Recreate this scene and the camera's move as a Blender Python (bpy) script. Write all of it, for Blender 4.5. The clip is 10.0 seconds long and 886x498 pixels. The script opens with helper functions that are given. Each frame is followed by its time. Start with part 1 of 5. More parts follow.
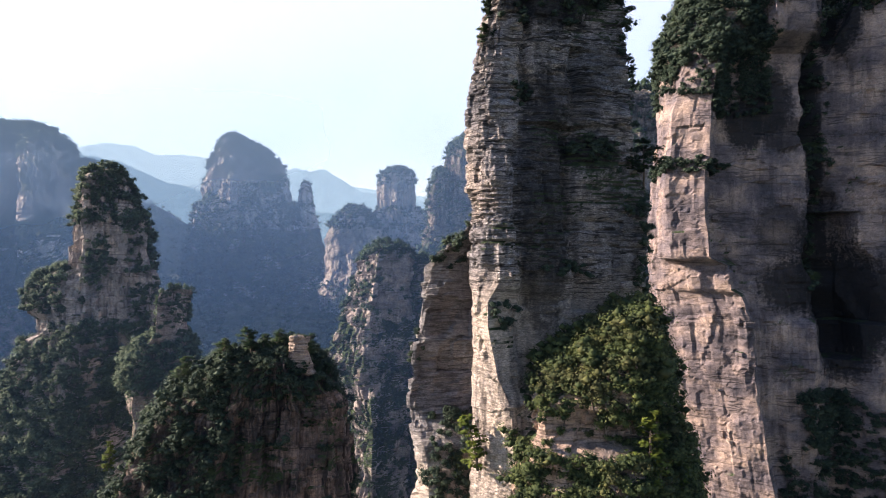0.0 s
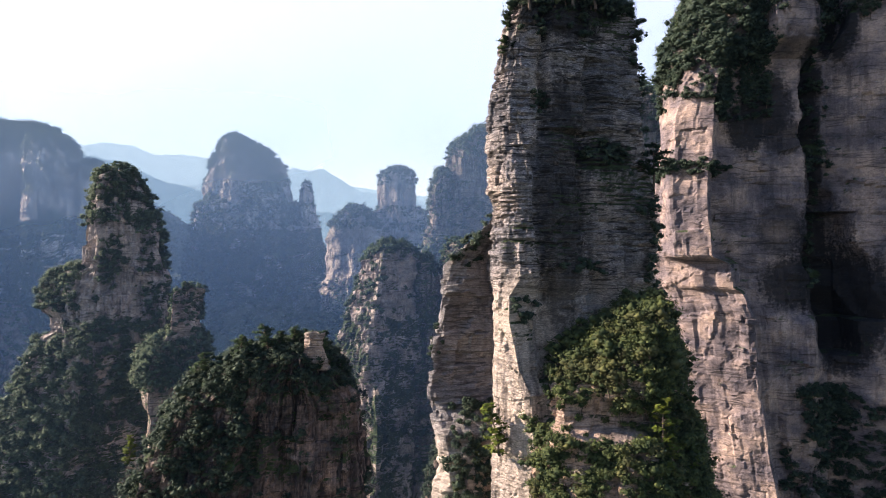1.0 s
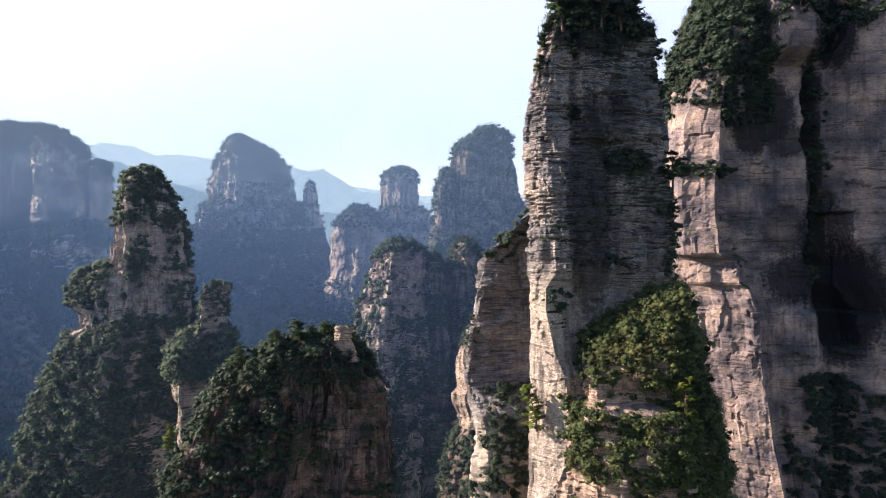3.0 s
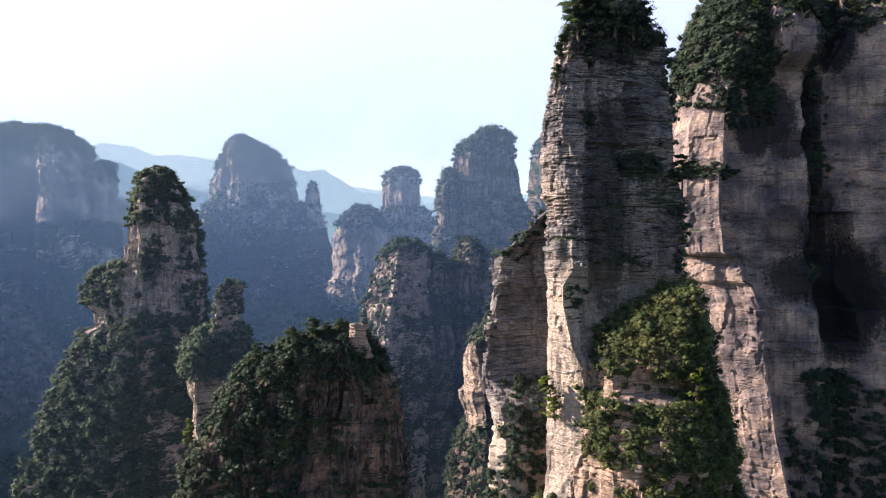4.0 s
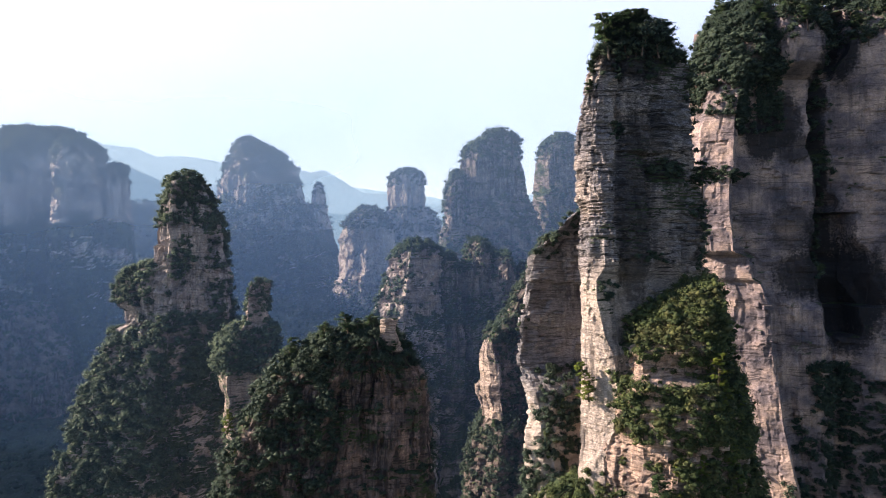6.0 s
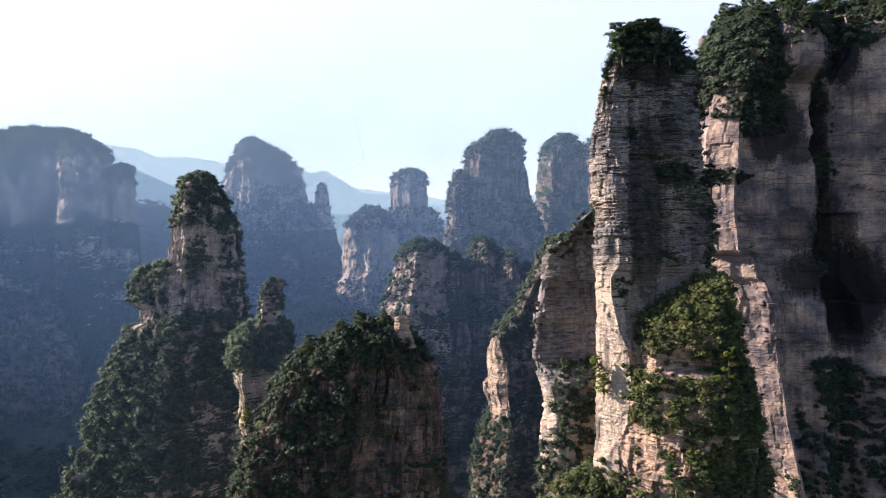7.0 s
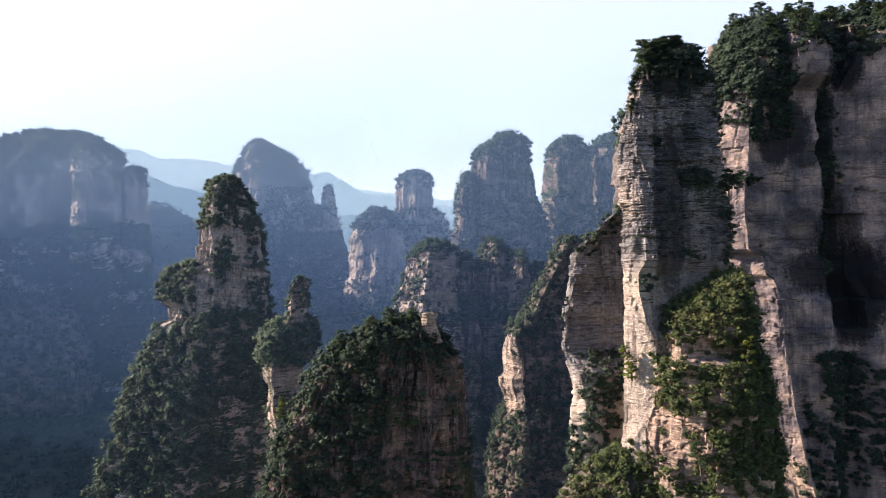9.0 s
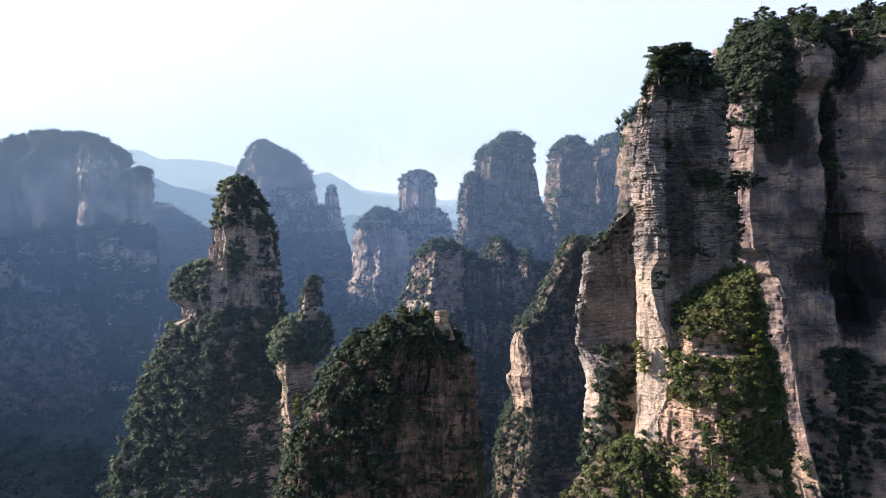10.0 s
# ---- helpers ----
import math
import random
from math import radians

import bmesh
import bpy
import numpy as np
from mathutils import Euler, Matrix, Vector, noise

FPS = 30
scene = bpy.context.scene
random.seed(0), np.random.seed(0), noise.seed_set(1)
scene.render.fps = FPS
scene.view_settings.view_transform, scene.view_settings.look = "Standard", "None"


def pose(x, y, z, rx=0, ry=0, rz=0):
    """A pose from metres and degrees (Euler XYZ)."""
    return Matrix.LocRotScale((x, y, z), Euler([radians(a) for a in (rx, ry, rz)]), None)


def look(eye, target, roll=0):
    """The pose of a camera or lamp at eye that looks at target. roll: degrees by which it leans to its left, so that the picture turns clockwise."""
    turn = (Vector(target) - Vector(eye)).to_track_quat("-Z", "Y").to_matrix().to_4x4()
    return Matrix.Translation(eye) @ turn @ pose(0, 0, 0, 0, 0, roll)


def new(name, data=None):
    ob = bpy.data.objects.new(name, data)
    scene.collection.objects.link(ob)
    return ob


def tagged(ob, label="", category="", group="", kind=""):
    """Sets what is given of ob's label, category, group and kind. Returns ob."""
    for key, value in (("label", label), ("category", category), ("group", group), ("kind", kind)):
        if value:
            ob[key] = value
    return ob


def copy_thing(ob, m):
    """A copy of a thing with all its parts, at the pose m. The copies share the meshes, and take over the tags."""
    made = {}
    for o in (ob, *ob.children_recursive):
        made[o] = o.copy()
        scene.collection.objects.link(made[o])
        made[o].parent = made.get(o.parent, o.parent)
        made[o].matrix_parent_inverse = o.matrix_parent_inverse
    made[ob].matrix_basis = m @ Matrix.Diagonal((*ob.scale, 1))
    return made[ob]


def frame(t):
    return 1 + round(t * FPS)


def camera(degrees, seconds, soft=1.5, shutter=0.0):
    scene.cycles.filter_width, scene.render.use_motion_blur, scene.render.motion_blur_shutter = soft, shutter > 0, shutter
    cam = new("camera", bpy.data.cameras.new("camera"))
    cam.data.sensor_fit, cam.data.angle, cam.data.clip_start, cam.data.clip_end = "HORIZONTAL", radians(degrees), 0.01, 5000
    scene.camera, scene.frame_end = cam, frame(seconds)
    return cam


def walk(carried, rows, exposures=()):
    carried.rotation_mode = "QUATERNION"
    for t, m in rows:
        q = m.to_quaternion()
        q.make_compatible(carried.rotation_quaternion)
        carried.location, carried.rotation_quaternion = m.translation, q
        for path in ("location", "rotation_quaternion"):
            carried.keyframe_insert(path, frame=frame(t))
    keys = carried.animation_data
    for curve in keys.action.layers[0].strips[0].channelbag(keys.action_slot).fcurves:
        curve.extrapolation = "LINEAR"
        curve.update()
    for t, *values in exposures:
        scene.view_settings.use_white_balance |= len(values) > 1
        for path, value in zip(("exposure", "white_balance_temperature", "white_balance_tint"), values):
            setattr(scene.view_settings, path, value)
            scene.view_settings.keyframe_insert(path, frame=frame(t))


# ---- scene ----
cam = camera(69.1, 10.0, soft=1.0)
METRES, EYE, TILT, LEAN, TURN = 80.0, 250.0, 0.0, 0.0, 0.0
ROWS = [
    (0.0, 0.0, 0.0, 0.0, 0.0, 0.0, -0.0),
    (0.5, -0.0261, -0.0393, -0.0008, -0.12, -0.02, 0.01),
    (1.0, -0.0525, -0.0797, -0.0018, -0.17, -0.04, 0.04),
    (1.5, -0.0773, -0.1175, -0.0028, -0.22, -0.05, 0.06),
    (2.0, -0.1047, -0.1588, -0.0038, -0.24, -0.06, 0.08),
    (2.5, -0.1304, -0.1971, -0.0051, -0.27, -0.08, 0.13),
    (4.0, -0.2138, -0.3173, -0.009, -0.39, -0.07, 0.2),
    (4.5, -0.2443, -0.3597, -0.0104, -0.39, -0.06, 0.23),
    (5.0, -0.2727, -0.3989, -0.0115, -0.4, -0.06, 0.26),
    (5.5, -0.3041, -0.4416, -0.0127, -0.39, -0.04, 0.28),
    (7.0, -0.3955, -0.5637, -0.0166, -0.38, 0.0, 0.33),
    (7.5, -0.4282, -0.6065, -0.0182, -0.37, 0.02, 0.35),
    (8.0, -0.4585, -0.6458, -0.02, -0.36, 0.03, 0.37),
    (8.5, -0.4913, -0.6885, -0.0214, -0.36, 0.05, 0.4),
    (9.0, -0.522, -0.728, -0.0224, -0.35, 0.07, 0.43),
    (9.5, -0.5549, -0.7702, -0.0242, -0.35, 0.07, 0.47),
    (10.0, -0.5857, -0.8096, -0.0259, -0.32, 0.08, 0.5),
]
walk(cam, [(t, pose(0, 0, EYE, TILT, LEAN, TURN) @ pose(METRES * x, METRES * y, METRES * z, 90 + pitch, roll, yaw)) for t, x, y, z, yaw, pitch, roll in ROWS],
     exposures=[(0.0, 1.62, 6150, 22), (10.0, 1.57, 6150, 22)])

# ---------------------------------------------------------------- light
SUN_DIR = Vector((-0.86, 0.15, 0.46)).normalized()      # towards the sun
world = bpy.data.worlds.new("sky")
scene.world = world
world.use_nodes = True
wn, wl = world.node_tree.nodes, world.node_tree.links
wn.clear()
sky = wn.new("ShaderNodeTexSky")
sky.sky_type = "NISHITA"
sky.sun_disc = False
sky.sun_elevation = math.asin(SUN_DIR.z)
sky.sun_rotation = math.atan2(SUN_DIR.x, SUN_DIR.y)
sky.altitude, sky.air_density, sky.dust_density, sky.ozone_density = 900, 1.5, 0.4, 3.0
wb = wn.new("ShaderNodeBackground")
wb.inputs["Strength"].default_value = 0.070
wo = wn.new("ShaderNodeOutputWorld")
# moist morning air: the sky whitens smoothly towards the sun's side, over the far ridges
way = wn.new("ShaderNodeTexCoord")
dot = wn.new("ShaderNodeVectorMath")
dot.operation = "DOT_PRODUCT"
dot.inputs[1].default_value = Vector((-0.22, 0.94, 0.20)).normalized()
veil = wn.new("ShaderNodeMapRange")
veil.interpolation_type = "SMOOTHSTEP"
for key, v in (("From Min", -0.28), ("From Max", 1.0), ("To Min", 0.0), ("To Max", 1.0)):
    veil.inputs[key].default_value = v
white = wn.new("ShaderNodeBackground")
white.inputs["Color"].default_value = (0.995, 0.895, 0.92, 1)
mul = wn.new("ShaderNodeMath")
mul.operation = "MULTIPLY"
mul.inputs[1].default_value = 0.219
both = wn.new("ShaderNodeAddShader")
wl.new(way.outputs["Generated"], dot.inputs[0])
wl.new(dot.outputs["Value"], veil.inputs["Value"])
wl.new(veil.outputs[0], mul.inputs[0])
wl.new(mul.outputs[0], white.inputs["Strength"])
wl.new(sky.outputs[0], wb.inputs[0])
wl.new(wb.outputs[0], both.inputs[0])
wl.new(white.outputs[0], both.inputs[1])
wl.new(both.outputs[0], wo.inputs[0])
sun = new("sun", bpy.data.lights.new("sun", "SUN"))
sun.data.energy, sun.data.angle, sun.data.color = 5.0, radians(0.6), (1.0, 0.855, 0.625)
sun.matrix_world = look(SUN_DIR * 900, (0, 0, 0))


# ---------------------------------------------------------------- materials
class Nodes:
    """A small helper to write node materials in short lines."""

    def __init__(self, name):
        self.mat = bpy.data.materials.new(name)
        self.mat.use_nodes = True
        self.t = self.mat.node_tree
        self.t.nodes.clear()
        self.out = self.t.nodes.new("ShaderNodeOutputMaterial")

    def put(self, socket, value):
        if isinstance(value, bpy.types.NodeSocket):
            self.t.links.new(value, socket)
        else:
            socket.default_value = value

    def node(self, kind, **inputs):
        n = self.t.nodes.new("ShaderNode" + kind)
        for key, value in inputs.items():
            self.put(n.inputs[key.replace("_", " ")], value)
        return n

    def place(self, sx, sy, sz, warp=None):
        g = self.node("NewGeometry").outputs["Position"]
        m = self.node("Mapping")
        self.put(m.inputs["Vector"], g)
        m.inputs["Scale"].default_value = (sx, sy, sz)
        return m.outputs[0]

    def noise(self, vec, scale=1.0, detail=4.0, rough=0.55, distort=0.0):
        n = self.node("TexNoise", Vector=vec, Scale=scale, Detail=detail, Roughness=rough, Distortion=distort)
        return n.outputs["Fac"]

    def ramp(self, fac, stops):
        n = self.node("ValToRGB", Fac=fac)
        e = n.color_ramp.elements
        while len(e) < len(stops):
            e.new(0.5)
        for el, (p, c) in zip(e, stops):
            el.position, el.color = p, (*c, 1) if len(c) == 3 else c
        return n.outputs["Color"]

    def level(self, fac, lo, hi, a=0.0, b=1.0):
        n = self.node("MapRange", Value=fac)
        for key, v in zip(("From Min", "From Max", "To Min", "To Max"), (lo, hi, a, b)):
            n.inputs[key].default_value = v
        return n.outputs[0]

    def mix(self, fac, a, b, how="MIX"):
        n = self.t.nodes.new("ShaderNodeMix")
        n.data_type, n.blend_type = "RGBA", how
        self.put(n.inputs[0], fac)
        self.put(n.inputs[6], a if not isinstance(a, tuple) else (*a, 1))
        self.put(n.inputs[7], b if not isinstance(b, tuple) else (*b, 1))
        return n.outputs[2]

    def math(self, how, a, b=0.0):
        n = self.t.nodes.new("ShaderNodeMath")
        n.operation = how
        self.put(n.inputs[0], a)
        self.put(n.inputs[1], b)
        return n.outputs[0]

    def bump(self, height, strength, distance):
        n = self.node("Bump", Height=height)
        n.inputs["Strength"].default_value, n.inputs["Distance"].default_value = strength, distance
        return n.outputs[0]

    def finish(self, shader):
        self.t.links.new(shader, self.out.inputs["Surface"])
        return self.mat


def rock_material(name, pale, mid, dark, stain, stain_amount, grain=1.0, moss=0.0, wetness=0.0, algae_shade=(), seams=0.5, massive_below=None, moss_low=None, layers=1.0, upright=0.0, bricks=0.0, crevice=0.0, crevice_size=1.0):
    """Bedded sandstone: blotches, thin beds, dark water streaks, cracks."""
    m = Nodes(name)
    blot = m.noise(m.place(0.09 * grain, 0.09 * grain, 0.12 * grain), 1.0, 5)
    base = m.ramp(blot, [(0.30, dark), (0.48, mid), (0.68, pale)])
    fine = m.noise(m.place(0.9 * grain, 0.9 * grain, 1.2 * grain), 1.0, 5, 0.65)
    base = m.mix(0.55, base, m.ramp(fine, [(0.28, (0.45, 0.43, 0.42)), (0.55, (1, 1, 1)), (0.8, (1.25, 1.2, 1.15))]), "MULTIPLY")
    micro = m.noise(m.place(3.4 * grain, 3.4 * grain, 4.6 * grain), 1.0, 4, 0.7)
    base = m.mix(0.8 if grain > 0.5 else 0.35, base, m.ramp(micro, [(0.30, (0.50, 0.48, 0.47)), (0.52, (1, 1, 1)), (0.72, (1.3, 1.27, 1.22))]), "MULTIPLY")
    beds = m.noise(m.place(0.05 * grain, 0.05 * grain, 1.3 * grain), 1.0, 4, 0.6, 0.3)
    base = m.mix(0.6 * layers, base, m.ramp(beds, [(0.33, (0.42, 0.40, 0.40)), (0.45, (1, 1, 1)), (0.75, (1.1, 1.08, 1.05))]), "MULTIPLY")
    thin = m.noise(m.place(0.22 * grain, 0.22 * grain, 3.2 * grain), 1.0, 3, 0.5, 0.4)
    seam = m.level(thin, 0.36, 0.44)
    mass = 1.0
    if massive_below:
        # a thick unbedded layer lies under the thin-bedded one
        zz = m.node("SeparateXYZ", Vector=m.node("NewGeometry").outputs["Position"]).outputs["Z"]
        zz = m.math("ADD", zz, m.math("MULTIPLY", m.math("SUBTRACT", blot, 0.5), 14.0))
        mass = m.level(zz, massive_below + 3, massive_below - 3, 1.0, 0.22)
        seam = m.math("MAXIMUM", seam, m.level(zz, massive_below + 3, massive_below - 3, 0.0, 0.85))
        # its warm pale colour also paints in sunlight on the lit strip
        base = m.mix(m.level(zz, massive_below + 3, massive_below - 3, 0.0, 0.6), base, (0.62, 0.50, 0.40))
    base = m.mix(m.level(seam, 0.0, 1.0, seams, 0.0), base, (0.030, 0.027, 0.027))
    streak = m.noise(m.place(0.55 * grain, 0.55 * grain, 0.035 * grain), 1.0, 5, 0.6, 0.2)
    area = m.noise(m.place(0.045 * grain, 0.045 * grain, 0.03 * grain), 1.0, 3)
    wet = m.math("MULTIPLY", m.level(streak, 0.47 - wetness, 0.62 - wetness), m.level(area, 0.42 - wetness, 0.60 - wetness))
    base = m.mix(m.math("MULTIPLY", wet, stain_amount), base, stain)
    crack = m.node("TexVoronoi", Vector=m.place(0.22 * grain, 0.22 * grain, 0.50 * grain))
    crack.feature = "DISTANCE_TO_EDGE"
    line = m.level(crack.outputs["Distance"], 0.0, 0.035)
    base = m.mix(m.level(line, 0.0, 1.0, 0.38, 0.0), base, (0.035, 0.032, 0.033))
    h = m.math("ADD", m.math("ADD", m.math("MULTIPLY", fine, 0.7), m.math("MULTIPLY", micro, 0.30)), m.math("ADD", m.math("MULTIPLY", beds, 1.1 * layers), m.math("ADD", m.math("MULTIPLY", line, 0.10), m.math("MULTIPLY", seam, 0.35 * layers))))
    if crevice:
        # open bedding joints: thin dark lines that come and go along the beds
        for size, much in ((1.0, 1.0), (0.38, 0.8)):
            k = grain / (crevice_size * size)
            wave = m.noise(m.place(0.055 * k, 0.055 * k, 0.62 * k), 1.0, 3, 0.55, 0.25)
            gate = m.noise(m.place(0.16 * k, 0.16 * k, 0.5 * k), 1.0, 2, 0.5)
            away = m.math("ABSOLUTE", m.math("SUBTRACT", wave, 0.5))
            wide = m.level(gate, 0.38, 0.62, 0.002, 0.036 / crevice_size ** 0.7)
            slit = m.math("SUBTRACT", 1.0, m.math("MINIMUM", m.math("DIVIDE", away, wide), 1.0))
            slit = m.math("MULTIPLY", slit, mass)
            base = m.mix(m.math("MULTIPLY", m.level(slit, 0.0, 0.55), crevice * much), base, (0.018, 0.017, 0.018))
            h = m.math("SUBTRACT", h, m.math("MULTIPLY", slit, 0.7 * crevice * much))
    if bricks:
        # thin beds broken into small blocks
        cell = m.node("TexVoronoi", Vector=m.place(0.55 * grain, 0.55 * grain, 1.55 * grain))
        edge = m.node("TexVoronoi", Vector=m.place(0.55 * grain, 0.55 * grain, 1.55 * grain))
        edge.feature = "DISTANCE_TO_EDGE"
        shade = m.node("SeparateColor", Color=cell.outputs["Color"]).outputs[0]
        base = m.mix(bricks, base, m.ramp(shade, [(0.0, (0.62, 0.61, 0.62)), (0.5, (1, 1, 1)), (1.0, (1.5, 1.46, 1.42))]), "MULTIPLY")
        rim = m.level(edge.outputs["Distance"], 0.01, 0.07)
        base = m.mix(m.math("MULTIPLY", m.level(rim, 0.0, 1.0, 0.75 * bricks, 0.0), mass), base, (0.028, 0.026, 0.027))
        h = m.math("ADD", h, m.math("MULTIPLY", rim, 0.45 * bricks))
    if upright:
        # upright joints and drip lines, pale beside dark
        drip = m.noise(m.place(0.8 * grain, 0.8 * grain, 0.03 * grain), 1.0, 5, 0.7, 0.1)
        base = m.mix(upright, base, m.ramp(drip, [(0.36, (0.25, 0.23, 0.23)), (0.50, (1, 1, 1)), (0.66, (1.45, 1.38, 1.32))]), "MULTIPLY")
        h = m.math("ADD", h, m.math("MULTIPLY", drip, 1.2 * upright))
    # algae below seeps, and shade painted black, each patch at a centre (x, z) with half-axes
    for ax, az, rx, rz, much in algae_shade:
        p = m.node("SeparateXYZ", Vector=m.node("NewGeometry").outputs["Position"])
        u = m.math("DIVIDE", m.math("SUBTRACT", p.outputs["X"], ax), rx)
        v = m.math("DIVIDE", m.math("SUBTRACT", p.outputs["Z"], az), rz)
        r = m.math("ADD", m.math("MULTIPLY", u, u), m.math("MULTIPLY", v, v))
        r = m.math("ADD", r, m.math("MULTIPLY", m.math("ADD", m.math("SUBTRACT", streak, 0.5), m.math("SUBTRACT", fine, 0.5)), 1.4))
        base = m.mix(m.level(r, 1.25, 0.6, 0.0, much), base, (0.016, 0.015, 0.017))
    if moss:
        up = m.node("SeparateXYZ", Vector=m.node("NewGeometry").outputs["True Normal"]).outputs["Z"]
        field = m.noise(m.place(0.055 * grain, 0.055 * grain, 0.075 * grain), 1.0, 6 if grain > 0.5 else 3, 0.62 if grain > 0.5 else 0.5)
        k = m.math("ADD", field, m.math("MULTIPLY", up, 0.16))
        green = m.ramp(fine, [(0.3, (0.012, 0.022, 0.010)), (0.7, (0.050, 0.070, 0.026))])
        if moss_low:
            zz = m.node("SeparateXYZ", Vector=m.node("NewGeometry").outputs["Position"]).outputs["Z"]
            zz = m.math("ADD", zz, m.math("MULTIPLY", m.math("SUBTRACT", blot, 0.5), 20.0))
            k = m.math("ADD", k, m.level(zz, moss_low[0] + 4, moss_low[0] - 4, 0.0, moss_low[1]))
        base = m.mix(m.level(k, 0.64 - 0.3 * moss, 0.70 - 0.3 * moss), base, green)
    bs = m.node("BsdfPrincipled", Base_Color=base, Roughness=0.92, Normal=m.bump(h, 0.9, 0.55 / grain))
    bs.inputs["Specular IOR Level"].default_value = 0.2
    return m.finish(bs.outputs[0])


def leaf_material(name, deep, mid, bright, patch=0.38, dry=None):
    m = Nodes(name)
    isl = m.node("NewGeometry").outputs["Random Per Island"]
    wide = m.noise(m.place(patch, patch, patch), 1.0, 3)
    rnd = m.node("ObjectInfo").outputs["Random"]
    v = m.math("ADD", m.math("MULTIPLY", isl, 0.42), m.math("ADD", m.math("MULTIPLY", m.level(wide, 0.32, 0.68), 0.42), m.math("MULTIPLY", rnd, 0.16)))
    col = m.ramp(v, [(0.15, deep), (0.5, mid), (0.95, bright)])
    if dry:      # some crowns are brownish olive
        old = m.noise(m.place(0.21, 0.21, 0.21), 1.0, 2)
        col = m.mix(m.level(m.math("ADD", old, m.math("MULTIPLY", isl, 0.10)), 0.58, 0.70, 0.0, 0.35), col, dry)
    at = m.node("Attribute")
    at.attribute_name = "crown_normal"
    turn = m.node("VectorTransform", Vector=at.outputs["Vector"])
    turn.vector_type, turn.convert_from, turn.convert_to = "NORMAL", "OBJECT", "WORLD"
    bs = m.node("BsdfPrincipled", Base_Color=col, Roughness=0.75, Normal=turn.outputs[0])
    bs.inputs["Specular IOR Level"].default_value = 0.15
    tr = m.node("BsdfTranslucent", Color=col)
    mx = m.node("MixShader", Fac=0.22)
    m.put(mx.inputs[1], bs.outputs[0])
    m.put(mx.inputs[2], tr.outputs[0])
    return m.finish(mx.outputs[0])


def bark_material():
    m = Nodes("bark")
    n = m.noise(m.place(3, 3, 0.6), 1.0, 4)
    col = m.ramp(n, [(0.3, (0.035, 0.026, 0.020)), (0.7, (0.14, 0.10, 0.075))])
    return m.finish(m.node("BsdfPrincipled", Base_Color=col, Roughness=0.9, Normal=m.bump(n, 0.6, 0.05)).outputs[0])


def ground_material():
    m = Nodes("valley_forest_floor")
    a = m.noise(m.place(0.02, 0.02, 0.02), 1.0, 4)
    b = m.noise(m.place(0.22, 0.22, 0.22), 1.0, 5, 0.65)
    col = m.ramp(a, [(0.3, (0.018, 0.034, 0.016)), (0.7, (0.040, 0.058, 0.024))])
    col = m.mix(0.8, col, m.ramp(b, [(0.3, (0.35, 0.35, 0.35)), (0.7, (1.3, 1.3, 1.2))]), "MULTIPLY")
    return m.finish(m.node("BsdfPrincipled", Base_Color=col, Roughness=0.9, Normal=m.bump(b, 1.0, 4.0)).outputs[0])


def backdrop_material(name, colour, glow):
    """Far mountains; the bright air before them is painted on as a pale glow."""
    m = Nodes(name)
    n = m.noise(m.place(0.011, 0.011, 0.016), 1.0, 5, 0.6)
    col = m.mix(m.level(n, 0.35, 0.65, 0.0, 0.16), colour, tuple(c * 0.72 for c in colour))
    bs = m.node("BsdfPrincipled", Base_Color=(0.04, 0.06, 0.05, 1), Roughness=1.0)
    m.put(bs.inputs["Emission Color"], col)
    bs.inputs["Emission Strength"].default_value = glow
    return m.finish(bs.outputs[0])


def haze_material(name, colour, density, z_full, z_none):
    """Thin lit mist: mostly clear, the rest scatters sunlight and skylight; thins out upwards."""
    m = Nodes(name)
    sep = m.node("SeparateXYZ", Vector=m.node("NewGeometry").outputs["Position"])
    n = m.noise(m.place(0.004, 0.004, 0.007), 1.0, 3)
    thin = m.node("MapRange", Value=sep.outputs["Z"])
    thin.interpolation_type = "SMOOTHSTEP"
    for key, v in (("From Min", z_full), ("From Max", z_none), ("To Min", density), ("To Max", 0.0)):
        thin.inputs[key].default_value = v
    a = m.math("MULTIPLY", thin.outputs[0], m.level(n, 0.2, 0.8, 0.75, 1.15))
    # thinner low down, standing in for the valley's shaded air
    low = m.level(sep.outputs["Z"], 60.0, 350.0, 0.22, 1.0)
    low = m.math("MULTIPLY", low, m.level(sep.outputs["X"], -480.0, 60.0, 1.2, 0.82))      # denser to the left, standing in for air brighter towards the sun
    a = m.math("MULTIPLY", a, low)
    # whiter upwards: sunlight on the upper haze is put into the tint
    tint = m.mix(m.level(sep.outputs["Z"], 220.0, 460.0), colour, (0.77, 0.90, 0.95))
    df = m.node("BsdfDiffuse", Color=tint)
    tr = m.node("BsdfTranslucent", Color=tint)
    sc = m.node("MixShader", Fac=0.5)
    m.put(sc.inputs[1], df.outputs[0])
    m.put(sc.inputs[2], tr.outputs[0])
    mx = m.node("MixShader", Fac=a)
    m.put(mx.inputs[1], m.node("BsdfTransparent").outputs[0])
    m.put(mx.inputs[2], sc.outputs[0])
    return m.finish(mx.outputs[0])


